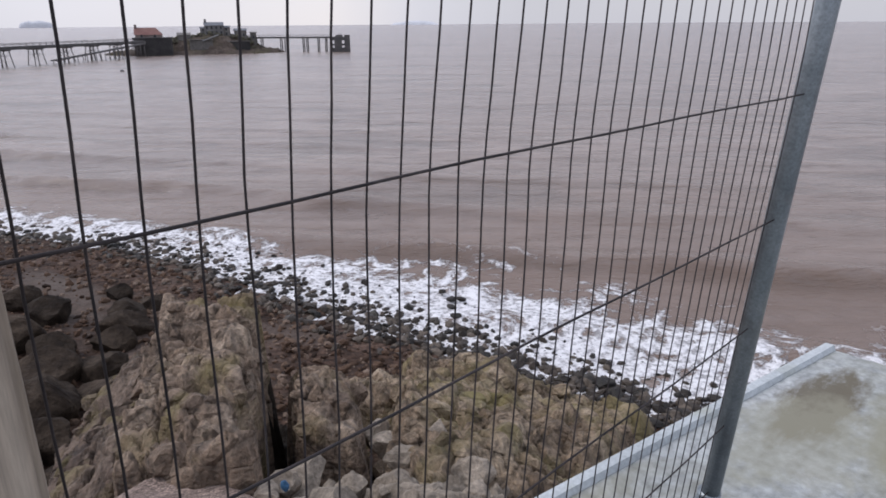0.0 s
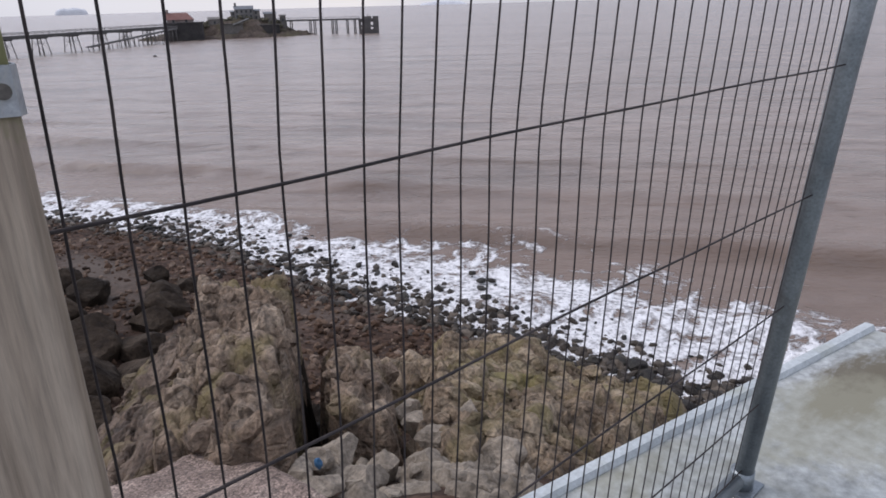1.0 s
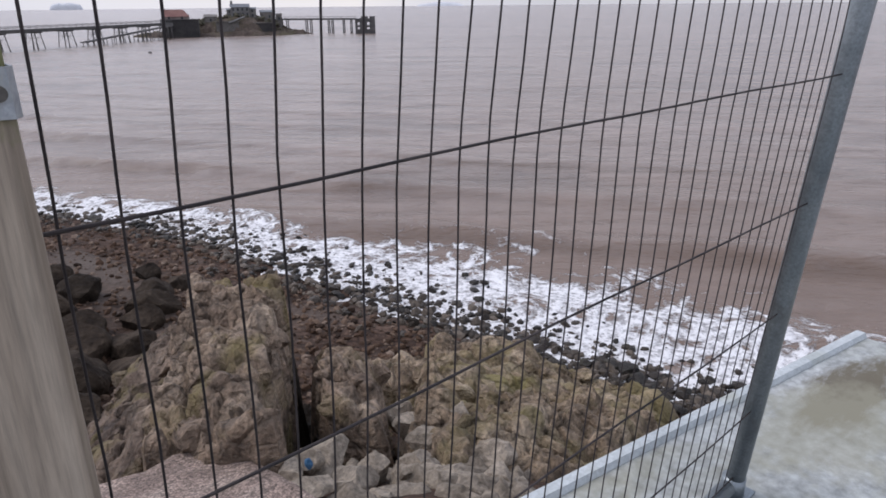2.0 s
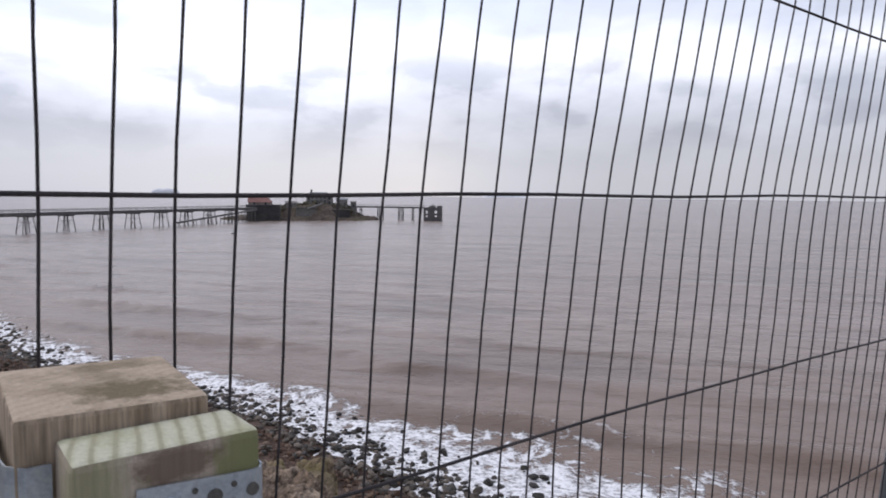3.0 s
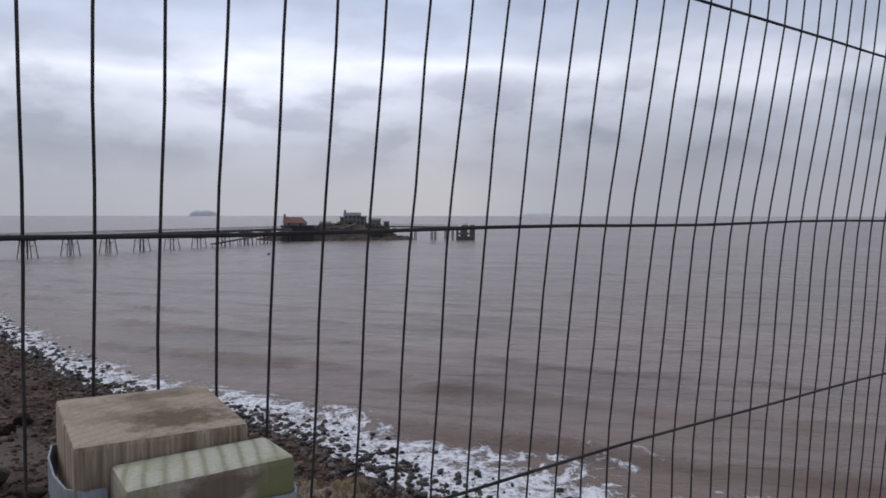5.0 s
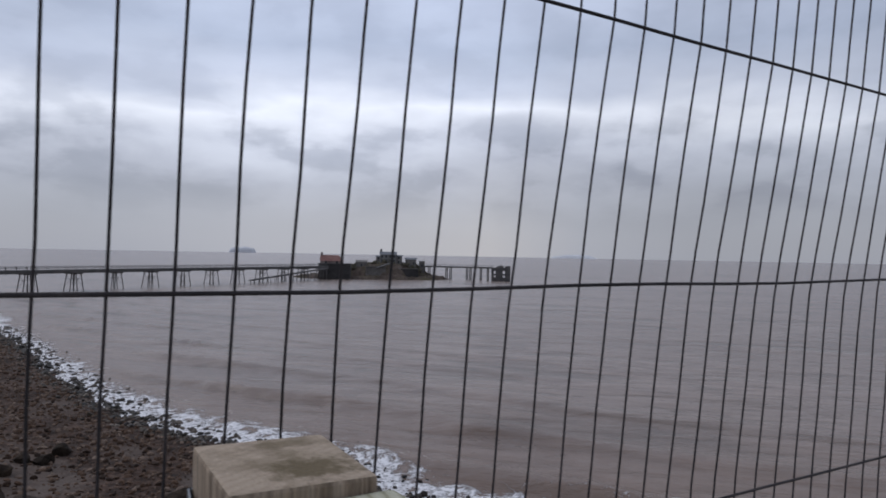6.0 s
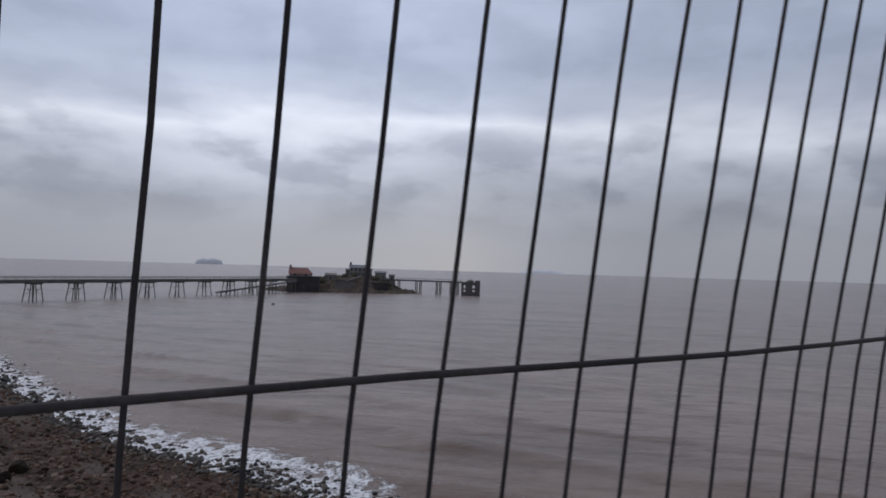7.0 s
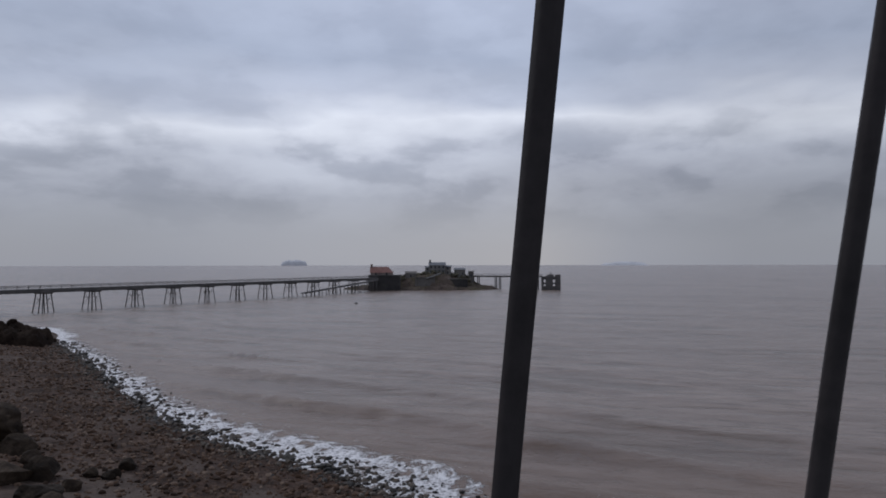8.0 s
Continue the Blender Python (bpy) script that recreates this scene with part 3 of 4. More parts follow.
def sea_z(x, y):
    d = -inland(x, y)
    if d < -8 or d > 160:
        return 0.0
    # low breakers that roll in along the beach
    ph = wave_phase(x, y)
    amp = (0.62 * math.exp(-((d - 13) / 9) ** 2) + 0.2 * (1 - smooth(25, 160, d))) * (0.75 + 0.5 * fbm(x * 0.06, y * 0.06, 6.0))
    ph += 0.5 * math.sin(ph)
    crest = (0.5 + 0.5 * math.cos(ph)) ** 2.4
    return amp * smooth(1.0, 6.0, d) * (crest - 0.35) + 0.05 * fbm(x * 0.6, y * 0.6, 5.0) * (1 - smooth(10, 90, d))


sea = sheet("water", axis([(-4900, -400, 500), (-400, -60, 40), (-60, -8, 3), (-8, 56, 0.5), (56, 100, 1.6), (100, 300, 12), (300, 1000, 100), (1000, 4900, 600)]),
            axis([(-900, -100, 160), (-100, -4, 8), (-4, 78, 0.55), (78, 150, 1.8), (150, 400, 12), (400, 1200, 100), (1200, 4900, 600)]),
            sea_z, SEA, {"foam": lambda x, y: 30.0 if y > 170 else min(30.0, max(-3.0, -inland(x, y) / foam_width(y) + 0.10 * smooth(26, 44, y))), "silt_shade": front_shade_at})
tagged(sea, "muddy grey-brown sea with white surf along the stones", "sea", kind="structure")

ground = sheet("ground", axis([(-160, -30, 6), (-30, -6, 1.2), (-6, 24, 0.3), (24, 40, 2)]),
               axis([(-80, 0, 5), (0, 45, 0.3), (45, 90, 0.8), (90, 200, 3)]), ground_z, SHINGLE)
tagged(ground, "dark brown shingle beach strewn with stones", "beach", kind="structure")


# ---- rock outcrops ----
def rock_mesh(name, mat, seed, sub=3, flat=0.7, chop=6, cut=(0.42, 0.78)):
    rnd = random.Random(seed)
    bm = bmesh.new()
    bmesh.ops.create_icosphere(bm, subdivisions=sub, radius=1.0)
    cuts = []
    for _ in range(chop):
        n = Vector((rnd.uniform(-1, 1), rnd.uniform(-1, 1), rnd.uniform(-0.7, 1))).normalized()
        cuts.append((n, rnd.uniform(*cut)))
    for v in bm.verts:
        for n, d in cuts:
            k = v.co.dot(n) - d
            if k > 0:
                v.co -= n * k * 0.99
        v.co *= 1 + 0.11 * fbm(v.co.x * 1.7 + seed, v.co.y * 1.7, v.co.z * 1.7) + 0.035 * fbm(v.co.x * 5 + seed, v.co.y * 5, v.co.z * 5)
        v.co.z *= flat
    return mesh_of(bm, name, mat, smooth=False)


def outcrop(name, quad, label, mat, res, edge, skirt, rough, seed, blocks=0, size=0.3, wall=None):
    """A craggy mass over four corners (near left, near right, far right, far left), rounded off and steep at its rim."""
    p = [Vector(q) for q in quad]
    nu = max(8, int(((p[1] - p[0]).length + (p[2] - p[3]).length) / 2 * 1.25 / res))
    nv = max(8, int(((p[3] - p[0]).length + (p[2] - p[1]).length) / 2 * 1.25 / res))
    lu = ((p[1] - p[0]).length + (p[2] - p[3]).length) / 2
    lv = ((p[3] - p[0]).length + (p[2] - p[1]).length) / 2
    verts = []
    for j in range(nv + 1):
        for i in range(nu + 1):
            u, v = -0.13 + 1.26 * i / nu, -0.13 + 1.26 * j / nv
            q = p[0].lerp(p[1], u).lerp(p[3].lerp(p[2], u), v)
            wob = 0.35 * fbm(q.x * 0.55, q.y * 0.55, seed)
            e = min(u * lu, (1 - u) * lu, v * lv, (1 - v) * lv) + wob
            fall = smooth(-0.5 * edge, edge, e)
            z = q.z - skirt * (1 - fall) - 0.25 * (1 - smooth(0, 3 * edge, e))
            # rounded blocks split by joints, over tilted beds
            b = fbm(q.x * 0.40, q.y * 0.40, seed + 3) * rough
            for freq, tilt, step, joint, off in ((0.55, 0.55, 0.30, 0.50, 0), (1.35, 0.32, 0.17, 0.28, 5), (3.1, 0.14, 0.07, 0.09, 10)):
                sk = Vector((q.x * freq + 0.25 * wob + 0.10 * fbm(q.x * 1.6, q.y * 1.6, seed + 2), q.y * freq * 0.8 + 0.12 * fbm(q.x * 1.6, q.y * 1.6, seed + 4), seed + off))
                dist, cen = noise.voronoi(sk)
                gap = dist[1] - dist[0]
                lean = noise.cell_vector(cen[0] * 7.3)
                away = sk - cen[0]
                b += rough * (tilt * ((lean.x - 0.5) * away.x + (lean.y - 0.5) * away.y) * 2 + step * (lean.z - 0.5) - joint * (1 - smooth(0.0, 0.09, gap)))
            # beds crop out as low scarps: slow rise, sharp drop
            for freq, amp, off in ((0.55, 0.38, 9), (1.3, 0.12, 15), (3.4, 0.04, 19)):
                bed = (q.x * 0.86 - q.y * 0.5) * freq + 0.9 * fbm(q.x * 0.45 * freq, q.y * 0.45 * freq, seed + off)
                f = bed % 1.0
                b += rough * amp * (f if f < 0.86 else 0.86 * (1 - f) / 0.14)
            b += rough * 0.14 * fbm(q.x * 2.4, q.y * 2.4, seed + 7) + rough * 0.07 * fbm(q.x * 7.0, q.y * 7.0, seed + 8)
            shift = 0.14 * fbm(q.x * 1.5, q.y * 1.5, seed + 11)
            verts.append((q.x + shift, q.y + 0.14 * fbm(q.x * 1.5, q.y * 1.5, seed + 13), z + b))
    w = nu + 1
    faces = [(j * w + i, j * w + i + 1, (j + 1) * w + i + 1, (j + 1) * w + i) for j in range(nv) for i in range(nu)]
    me = bpy.data.meshes.new("rock_mass")
    me.from_pydata(verts, [], faces)
    me.materials.append(mat)
    me.polygons.foreach_set("use_smooth", [True] * len(me.polygons))
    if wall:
        # the flank along the cleft is coloured near black for the shade there
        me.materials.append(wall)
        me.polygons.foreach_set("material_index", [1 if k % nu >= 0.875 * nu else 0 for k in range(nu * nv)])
    ob = new(name)
    ob.empty_display_size = 0.3
    tagged(ob, label, "rock", "outcrops below the platform")
    new("rock_mass", me).parent = ob
    # rounded blocks that stand out of the weathered surface
    pick = random.Random(int(seed))
    kinds = [rock_mesh("block", mat, int(seed) * 10 + k, 3, 0.72, 9, (0.5, 0.85)) for k in range(4)]
    for _ in range(blocks):
        i, j = int(nu * pick.uniform(0.14, 0.86)), int(nv * pick.uniform(0.14, 0.86))
        x, y, z = verts[j * w + i]
        r = size * (0.5 + pick.random() ** 2)
        shared("block", pick.choice(kinds), ob, pose(x, y, z - 0.30 * r, pick.uniform(-20, 20), pick.uniform(-20, 20), pick.uniform(0, 360))
               @ Matrix.Diagonal((r * pick.uniform(0.8, 1.3), r * pick.uniform(0.7, 1.1), r, 1)))
    return ob


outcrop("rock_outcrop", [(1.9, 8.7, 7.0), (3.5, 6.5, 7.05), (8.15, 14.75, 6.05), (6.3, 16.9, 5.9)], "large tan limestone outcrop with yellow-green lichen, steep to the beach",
        LIMESTONE, 0.065, 0.32, 4.6, 0.62, 11.0, 34, 0.34, CLEFT_SHADE)
outcrop("rock_outcrop", [(0.5, 9.5, 5.1), (2.3, 8.5, 6.85), (6.6, 16.3, 5.6), (4.1, 17.2, 3.5)], "smooth brown limestone slab, darkened as in shade, sloping into the boulder gully",
        SHADED_SLAB, 0.065, 0.3, 3.0, 0.34, 29.0, 14, 0.26)
outcrop("rock_outcrop", [(4.85, 8.1, 6.35), (5.9, 7.25, 6.3), (8.3, 10.9, 5.35), (6.95, 12.0, 5.6)], "rounded lichen-yellow limestone knob beside a dark cleft",
        LIMESTONE, 0.06, 0.3, 3.6, 0.44, 23.0, 12, 0.28)
outcrop("rock_outcrop", [(5.1, 6.5, 6.3), (6.5, 3.9, 6.2), (17.3, 7.2, 1.4), (13.9, 16.0, 2.2)], "broad sloping limestone ledge, tan and mossy, running down to the surf",
        LEDGE_ROCK, 0.08, 0.6, 2.6, 0.62, 37.0, 60, 0.38)
outcrop("rock_outcrop", [(3.1, 5.6, 6.85), (5.3, 2.6, 6.9), (7.3, 5.4, 5.95), (4.9, 7.4, 6.15)], "jointed pale limestone shelf below the platform",
        BLOCK_ROCK, 0.065, 0.35, 2.0, 0.55, 71.0, 16, 0.34)
outcrop("rock_outcrop", [(9.5, 12.8, 2.9), (12.2, 12.6, 2.6), (13.8, 15.2, 1.6), (9.8, 15.6, 2.2)], "low weathered limestone shelf between shingle and ledge",
        LEDGE_ROCK, 0.09, 0.5, 1.8, 0.34, 83.0, 14, 0.34)
outcrop("rock_outcrop", [(-24, 124, 3.6), (-7.2, 120, 2.0), (-6.2, 132, 1.7), (-24, 146, 3.9)], "dark rocky point far along the shore",
        PEAT_ROCK, 0.5, 1.4, 2.6, 1.2, 57.0, 30, 1.10)

gravel = sheet("gravel_bank", axis([(-1.5, 4.4, 0.11)]), axis([(2.8, 9.4, 0.11)]),
               lambda x, y: 7.3 - 0.20 * (y - 6.3) - 0.06 * x + 0.10 * fbm(x * 1.2, y * 1.2, 4) - 2.5 * smooth(8.2, 9.4, y) - 2.5 * smooth(3.2, 4.4, x), PINK_GRAVEL)
tagged(gravel, "pinkish gravel bank at the foot of the wall", "gravel", kind="stuff")



# ---- loose rocks ----
def place_rocks(name, meshes, spots, label, group, seed):
    rnd = random.Random(seed)
    for x, y, z, s in spots:
        ob = new(name, rnd.choice(meshes))
        ob.matrix_basis = pose(x, y, z, rnd.uniform(-15, 15), rnd.uniform(-15, 15), rnd.uniform(0, 360)) @ Matrix.Diagonal((s * rnd.uniform(0.8, 1.2), s * rnd.uniform(0.8, 1.2), s, 1))
        tagged(ob, label, "rock", group)


PALE = [rock_mesh("block", BLOCK_ROCK, 60 + i, 4, 0.8, 14) for i in range(4)]
place_rocks("fallen_block", PALE, [(4.55, 7.35, 6.2, 0.40), (4.15, 7.2, 6.4, 0.36), (4.3, 6.2, 6.5, 0.5), (6.3, 6.9, 5.85, 0.5), (5.3, 5.6, 6.3, 0.5), (6.05, 5.1, 6.2, 0.5),
                                   (3.6, 6.75, 6.75, 0.32), (4.8, 6.5, 6.25, 0.45), (5.6, 6.4, 6.0, 0.42), (3.55, 6.1, 6.9, 0.30), (7.2, 8.9, 5.0, 0.5), (6.6, 8.0, 5.5, 0.42),
                                   (4.9, 5.0, 6.5, 0.42), (5.6, 4.4, 6.4, 0.45), (6.9, 5.9, 5.8, 0.48), (7.6, 7.6, 5.3, 0.5)],
            "angular pale tan limestone block fallen among others", "fallen blocks", 5)
DARK = [rock_mesh("boulder", DARK_ROCK, 80 + i, 4, 0.82, 11, (0.5, 0.86)) for i in range(5)]
rnd = random.Random(8)
spots = []
for x, y, s in [(5.9, 32.4, 1.0), (6.3, 29.7, 1.15), (4.7, 27.3, 1.25), (4.3, 23.9, 1.35), (4.0, 20.9, 1.35), (9.0, 28.0, 1.0), (9.7, 31.6, 0.8), (8.3, 26.6, 0.95), (7.3, 25.6, 1.05), (10.5, 29.4, 0.75),
                (6.2, 23.2, 1.05), (5.3, 25.6, 1.0), (5.6, 20.9, 1.0), (3.2, 18.6, 1.1), (3.0, 16.2, 1.0), (4.4, 18.2, 0.8), (2.4, 14.4, 0.95), (3.9, 16.4, 0.7), (2.2, 22.0, 1.2), (1.8, 18.2, 1.1),
                (8.9, 24.2, 0.8), (7.2, 21.8, 0.8), (10.9, 24.4, 0.65), (10.1, 21.8, 0.6), (1.0, 15.8, 1.0), (1.2, 12.4, 0.8), (0.4, 13.8, 0.9), (11.2, 27.2, 0.6), (3.4, 30.2, 1.0), (2.6, 26.0, 1.1)]:
    spots.append((x, y, ground_z(x, y) + 0.15, s))
place_rocks("boulder", DARK, spots, "dark brown boulder in the gully beside the outcrop", "gully boulders", 9)
far_spots = []
for x, y, s in [(-5.9, 52.8, 2.3), (-8.2, 55.5, 2.6), (-2.75, 42.2, 1.15), (-4.3, 49.6, 1.2), (-3.6, 46.6, 0.7), (0.5, 41.6, 0.6), (1.5, 44.0, 0.6), (-0.5, 42.6, 0.5), (-1.2, 39.6, 0.6),
                (-4.4, 42.0, 1.2), (-0.9, 29.5, 1.2), (0.5, 27.8, 1.0), (-1.9, 33, 1.4), (-0.2, 32.6, 0.8), (0.9, 30.3, 0.8), (-2.6, 37, 1.1), (1.8, 26.2, 0.9)]:
    far_spots.append((x, y, ground_z(x, y) + 0.28 * s, s))
place_rocks("boulder", DARK, far_spots, "large dark boulder standing on the shingle", "beach boulders", 10)
WEED = [rock_mesh("surf_rock", WEED_ROCK, 100 + i, 3, 0.5, 11) for i in range(4)]
spots = []
for y0, y1, n, lo, hi in ((6, 24, 90, 0.14, 0.38), (24, 60, 90, 0.15, 0.4), (60, 130, 70, 0.25, 0.6)):
    for _ in range(n):
        y = rnd.uniform(y0, y1)
        d = rnd.gauss(-1.2, 1.6) if y < 24 else rnd.gauss(0.0, 0.9)
        x = shore_x(y) - d
        spots.append((x, y, min(0.12, ground_z(x, y) + 0.18), rnd.uniform(lo, hi)))
for x, y, s in [(21.5, 20.9, 0.5), (20.2, 19.4, 0.6), (21.9, 22.0, 0.45), (20.8, 20.2, 0.45), (19.7, 11.2, 0.75), (19.4, 10.6, 0.7), (19.7, 11.8, 0.6), (19.2, 9.9, 0.6), (18.3, 15.9, 0.6), (18.4, 15.1, 0.7), (18.2, 14.2, 0.7), (18.1, 13.2, 0.6)]:
    spots.append((x, y, 0.06, s * 0.62))
place_rocks("surf_rock", WEED, spots, "black weed-covered rock washed by the surf", "rocks in the surf", 12)


def stones(name, count, pick, lo, hi, mat, label, seed):
    """Loose stones joined into one mesh, each an uneven twelve-cornered lump."""
    rnd = random.Random(seed)
    bm = bmesh.new()
    bmesh.ops.create_icosphere(bm, subdivisions=1, radius=1.0)
    vs = [v.co.copy() for v in bm.verts]
    fs = [tuple(v.index for v in f.verts) for f in bm.faces]
    bm.free()
    verts, faces = [], []
    for _ in range(count):
        x, y = pick(rnd)
        s = lo + (hi - lo) * rnd.random() ** 2.2
        m = pose(x, y, max(ground_z(x, y), -0.03) + 0.12 * s, rnd.uniform(0, 360), rnd.uniform(-20, 20), rnd.uniform(0, 360)) @ Matrix.Diagonal((s, s * rnd.uniform(0.6, 1), s * rnd.uniform(0.4, 0.7), 1))
        k = len(verts)
        verts += [tuple(m @ (v * rnd.uniform(0.78, 1.15))) for v in vs]
        faces += [tuple(k + i for i in f) for f in fs]
    me = bpy.data.meshes.new(name)
    me.from_pydata(verts, [], faces)
    me.materials.append(mat)
    return tagged(new(name, me), label, "stones", kind="stuff")


def island_tint(name, colours, rough):
    """Every joined stone takes its own shade."""
    m = bpy.data.materials.new(name)
    m.use_nodes = True
    t = m.node_tree
    b = t.nodes["Principled BSDF"]
    g = N(t, "NewGeometry")
    r = ramp(t, [(i / (len(colours) - 1), c) for i, c in enumerate(colours)])
    L(t, g.outputs["Random Per Island"], r.inputs[0])
    n = N(t, "TexNoise", i_Scale=14.0, i_Detail=4.0)
    L(t, g.outputs["Position"], n.inputs[0])
    s = ramp(t, [(0.3, (0.7,) * 3), (0.7, (1.25,) * 3)])
    L(t, n.outputs[0], s.inputs[0])
    L(t, mixer(t, 1.0, r.outputs[0], s.outputs[0], "MULTIPLY"), b.inputs["Base Color"])
    b.inputs["Roughness"].default_value = rough
    b.inputs["Specular IOR Level"].default_value = 0.22
    bp = N(t, "Bump", i_Strength=0.5, i_Distance=0.03)
    L(t, n.outputs[0], bp.inputs["Height"]); L(t, bp.outputs[0], b.inputs["Normal"])
    return m


WET = island_tint("wet_stones", [(0.016, 0.012, 0.009), (0.044, 0.034, 0.026), (0.075, 0.058, 0.043), (0.12, 0.094, 0.072)], 0.5)
BLACK_WET = island_tint("black_wet_stones", [(0.012, 0.010, 0.008), (0.028, 0.022, 0.017), (0.05, 0.04, 0.03)], 0.45)
DRY = island_tint("dry_stones", [(0.021, 0.0115, 0.007), (0.058, 0.032, 0.019), (0.088, 0.051, 0.032), (0.122, 0.079, 0.054), (0.18, 0.131, 0.10)], 0.85)


def pick_edge(r):
    y = 5 + 125 * r.random() ** 1.7
    return shore_x(y) - (r.gauss(-0.4, 1.1) if y < 24 else r.gauss(0.1, 1.3)), y


def pick_beach(r):
    y = 8 + 124 * r.random() ** 1.6
    x = shore_x(y) - r.uniform(1.0, 17)
    while any(math.hypot((x - px) / (0.6 * pr), (y - py) / (1.5 * pr)) < r.uniform(0.3, 1.2) for px, py, pr in PALE_SAND) and r.random() < 0.5:
        y = 8 + 124 * r.random() ** 1.6
        x = shore_x(y) - r.uniform(1.0, 17)
    return x, y


def pick_surf(r):
    y = 5 + 40 * r.random() ** 1.4
    return shore_x(y) + abs(r.gauss(0, 1.9)), y


stones("wet_stones", 4200, pick_edge, 0.07, 0.34, WET, "dark wet stones packed along the waterline", 21)
stones("surf_stones", 900, pick_surf, 0.06, 0.30, BLACK_WET, "small black stones breaking through the foam", 23)
stones("beach_stones", 16000, pick_beach, 0.05, 0.26, DRY, "brown and grey stones scattered over the shingle", 22)


# ---- platform and wall ----
TOP = 11.735
platform = base("platform", 0, 0, 0, "pale weathered concrete platform with sandy stains above the rocks", "platform", kind="structure")
bm = bmesh.new()
out = [(-9.0, 2.02), (2.53, 0.16), (2.45, -7.0), (-9.0, -7.0)]
top = [bm.verts.new((x, y, TOP)) for x, y in out]
bot = [bm.verts.new((x, y, 4.0)) for x, y in out]
bm.faces.new(top[::-1])
bm.faces.new(bot)
for i in range(4):
    bm.faces.new((top[i], bot[i], bot[(i + 1) % 4], top[(i + 1) % 4])[::-1])
bmesh.ops.recalc_face_normals(bm, faces=bm.faces)
part("slab", bm, CONCRETE, platform)
bm = bmesh.new()


def lip(bm, a, b, w, h):
    a, b = Vector(a), Vector(b)
    d = (b - a).normalized()
    n = Vector((d.y, -d.x, 0)) * w
    k = 40
    rows = []
    for i in range(k + 1):
        c = a.lerp(b, i / k)
        j = 0.004 * fbm(c.x * 5, c.y * 5, 2)
        rows.append([bm.verts.new(q) for q in (c + Vector((0, 0, -0.1)), c + Vector((0, 0, h * 0.8 + j)), c + n * 0.2 + Vector((0, 0, h + j)),
                                               c + n * 0.8 + Vector((0, 0, h + j)), c + n + Vector((0, 0, 0.004 - j)), c + n + Vector((0, 0, -0.1)))])
    for r0, r1 in zip(rows, rows[1:]):
        for i in range(5):
            bm.faces.new((r0[i], r1[i], r1[i + 1], r0[i + 1]))
    bm.faces.new(rows[0])
    bm.faces.new(rows[-1][::-1])


lip(bm, (-9.0, 2.025, TOP), (2.535, 0.165, TOP), 0.04, 0.018)
part("kerb_lip", bm, KERB, platform, "smooth pale rounded lip")


# ---- fence panel ----
PITCH, LEAN_X, TILT, MID = 0.04, 0.009, 0.005, 13.0
ROWS = [-1.20, -1.01, -0.758, -0.506, -0.253, 0.0, 0.240, 0.488, 0.733]
# the slack mesh bows out towards its foot
BOW = [(-1.3, 0.080), (-0.758, 0.048), (-0.506, 0.033), (-0.253, 0.027), (0.0, 0.0), (0.240, -0.038), (0.9, -0.085)]


def bow(h):
    for (h0, y0), (h1, y1) in zip(BOW, BOW[1:]):
        if h <= h1:
            return y0 + (y1 - y0) * (h - h0) / (h1 - h0)
    return BOW[-1][1]


def on_fence(x, h):
    """A point of the mesh: it bows with height, bellies seaward and is drawn to the end tube."""
    w = smooth(0.55, 1.36, x)
    tube_y = 0.078 - 0.0742 * (MID + h - TOP)
    y = bow(h) * (1 - w) + tube_y * w + 0.0085 * smooth(0.44, 0.68, x) * smooth(-0.253, 0.0, h)
    return Vector((x + LEAN_X * h, y, MID + h + TILT * x))


fence = base("mesh_fence_panel", 0.0, 0.1, TOP, "temporary site fence panel of galvanised wire mesh with a tube frame", "fence")
inv = fence.matrix_basis.inverted()


def fence_part(name, pts, r, mat, n=8, label=""):
    return part(name, tube_bm([inv @ p for p in pts], r, n), mat, fence, label, smooth=True)


rnd = random.Random(31)
for i in range(-50, 34):
    x = i * PITCH
    pts = []
    bend = rnd.uniform(-1, 1)
    for k in range(41):
        h = -1.22 + 2.09 * k / 40
        wob = 0.0012 * math.sin(h * 9 + bend * 5) * bend + 0.0007 * math.sin(h * 25.6 + bend * 2) + rnd.uniform(-0.0004, 0.0004)
        pts.append(on_fence(x + wob, h))
    fence_part("vertical_wire", pts, 0.00110, WIRE)
for h in ROWS:
    fence_part("horizontal_wire", [on_fence(-2.02 + 3.38 * k / 30, h + 0.0012 * math.sin(k * 1.3 + h * 7)) - Vector((0, 0.0026, 0)) for k in range(31)], 0.0017, WIRE)
for x, nm in ((-2.04, "frame_tube"), (1.374, "frame_tube")):
    fence_part(nm, [Vector((x + 0.004, 0.078, TOP + 0.004)), Vector((x - 0.003, -0.082, MID + 0.89))], 0.0215, TUBE, 20)
fence_part("frame_tube", [on_fence(-2.04, 0.88), on_fence(1.374, 0.88)], 0.0205, TUBE, 16)
fence_part("frame_tube", [on_fence(-2.02, -1.225), on_fence(1.347, -1.225)], 0.0195, TUBE, 16)
foot = inv @ Vector((1.378, 0.078, TOP))
socket = part("foot_socket", tube_bm([(foot.x, foot.y, 0.012), (foot.x, foot.y, 0.055)], 0.028, 18), TUBE, fence, "dull grey socket", smooth=True)
part("flange", box_bm((foot.x - 0.045, foot.y - 0.04, 0.001), (foot.x + 0.045, foot.y + 0.04, 0.009), 0.003), TUBE, socket)
clip = on_fence(1.36, 0.30)
plate = base("fence_clip", clip.x, clip.y - 0.026, clip.z, "pale metal coupling clip on the fence tube", "clip")
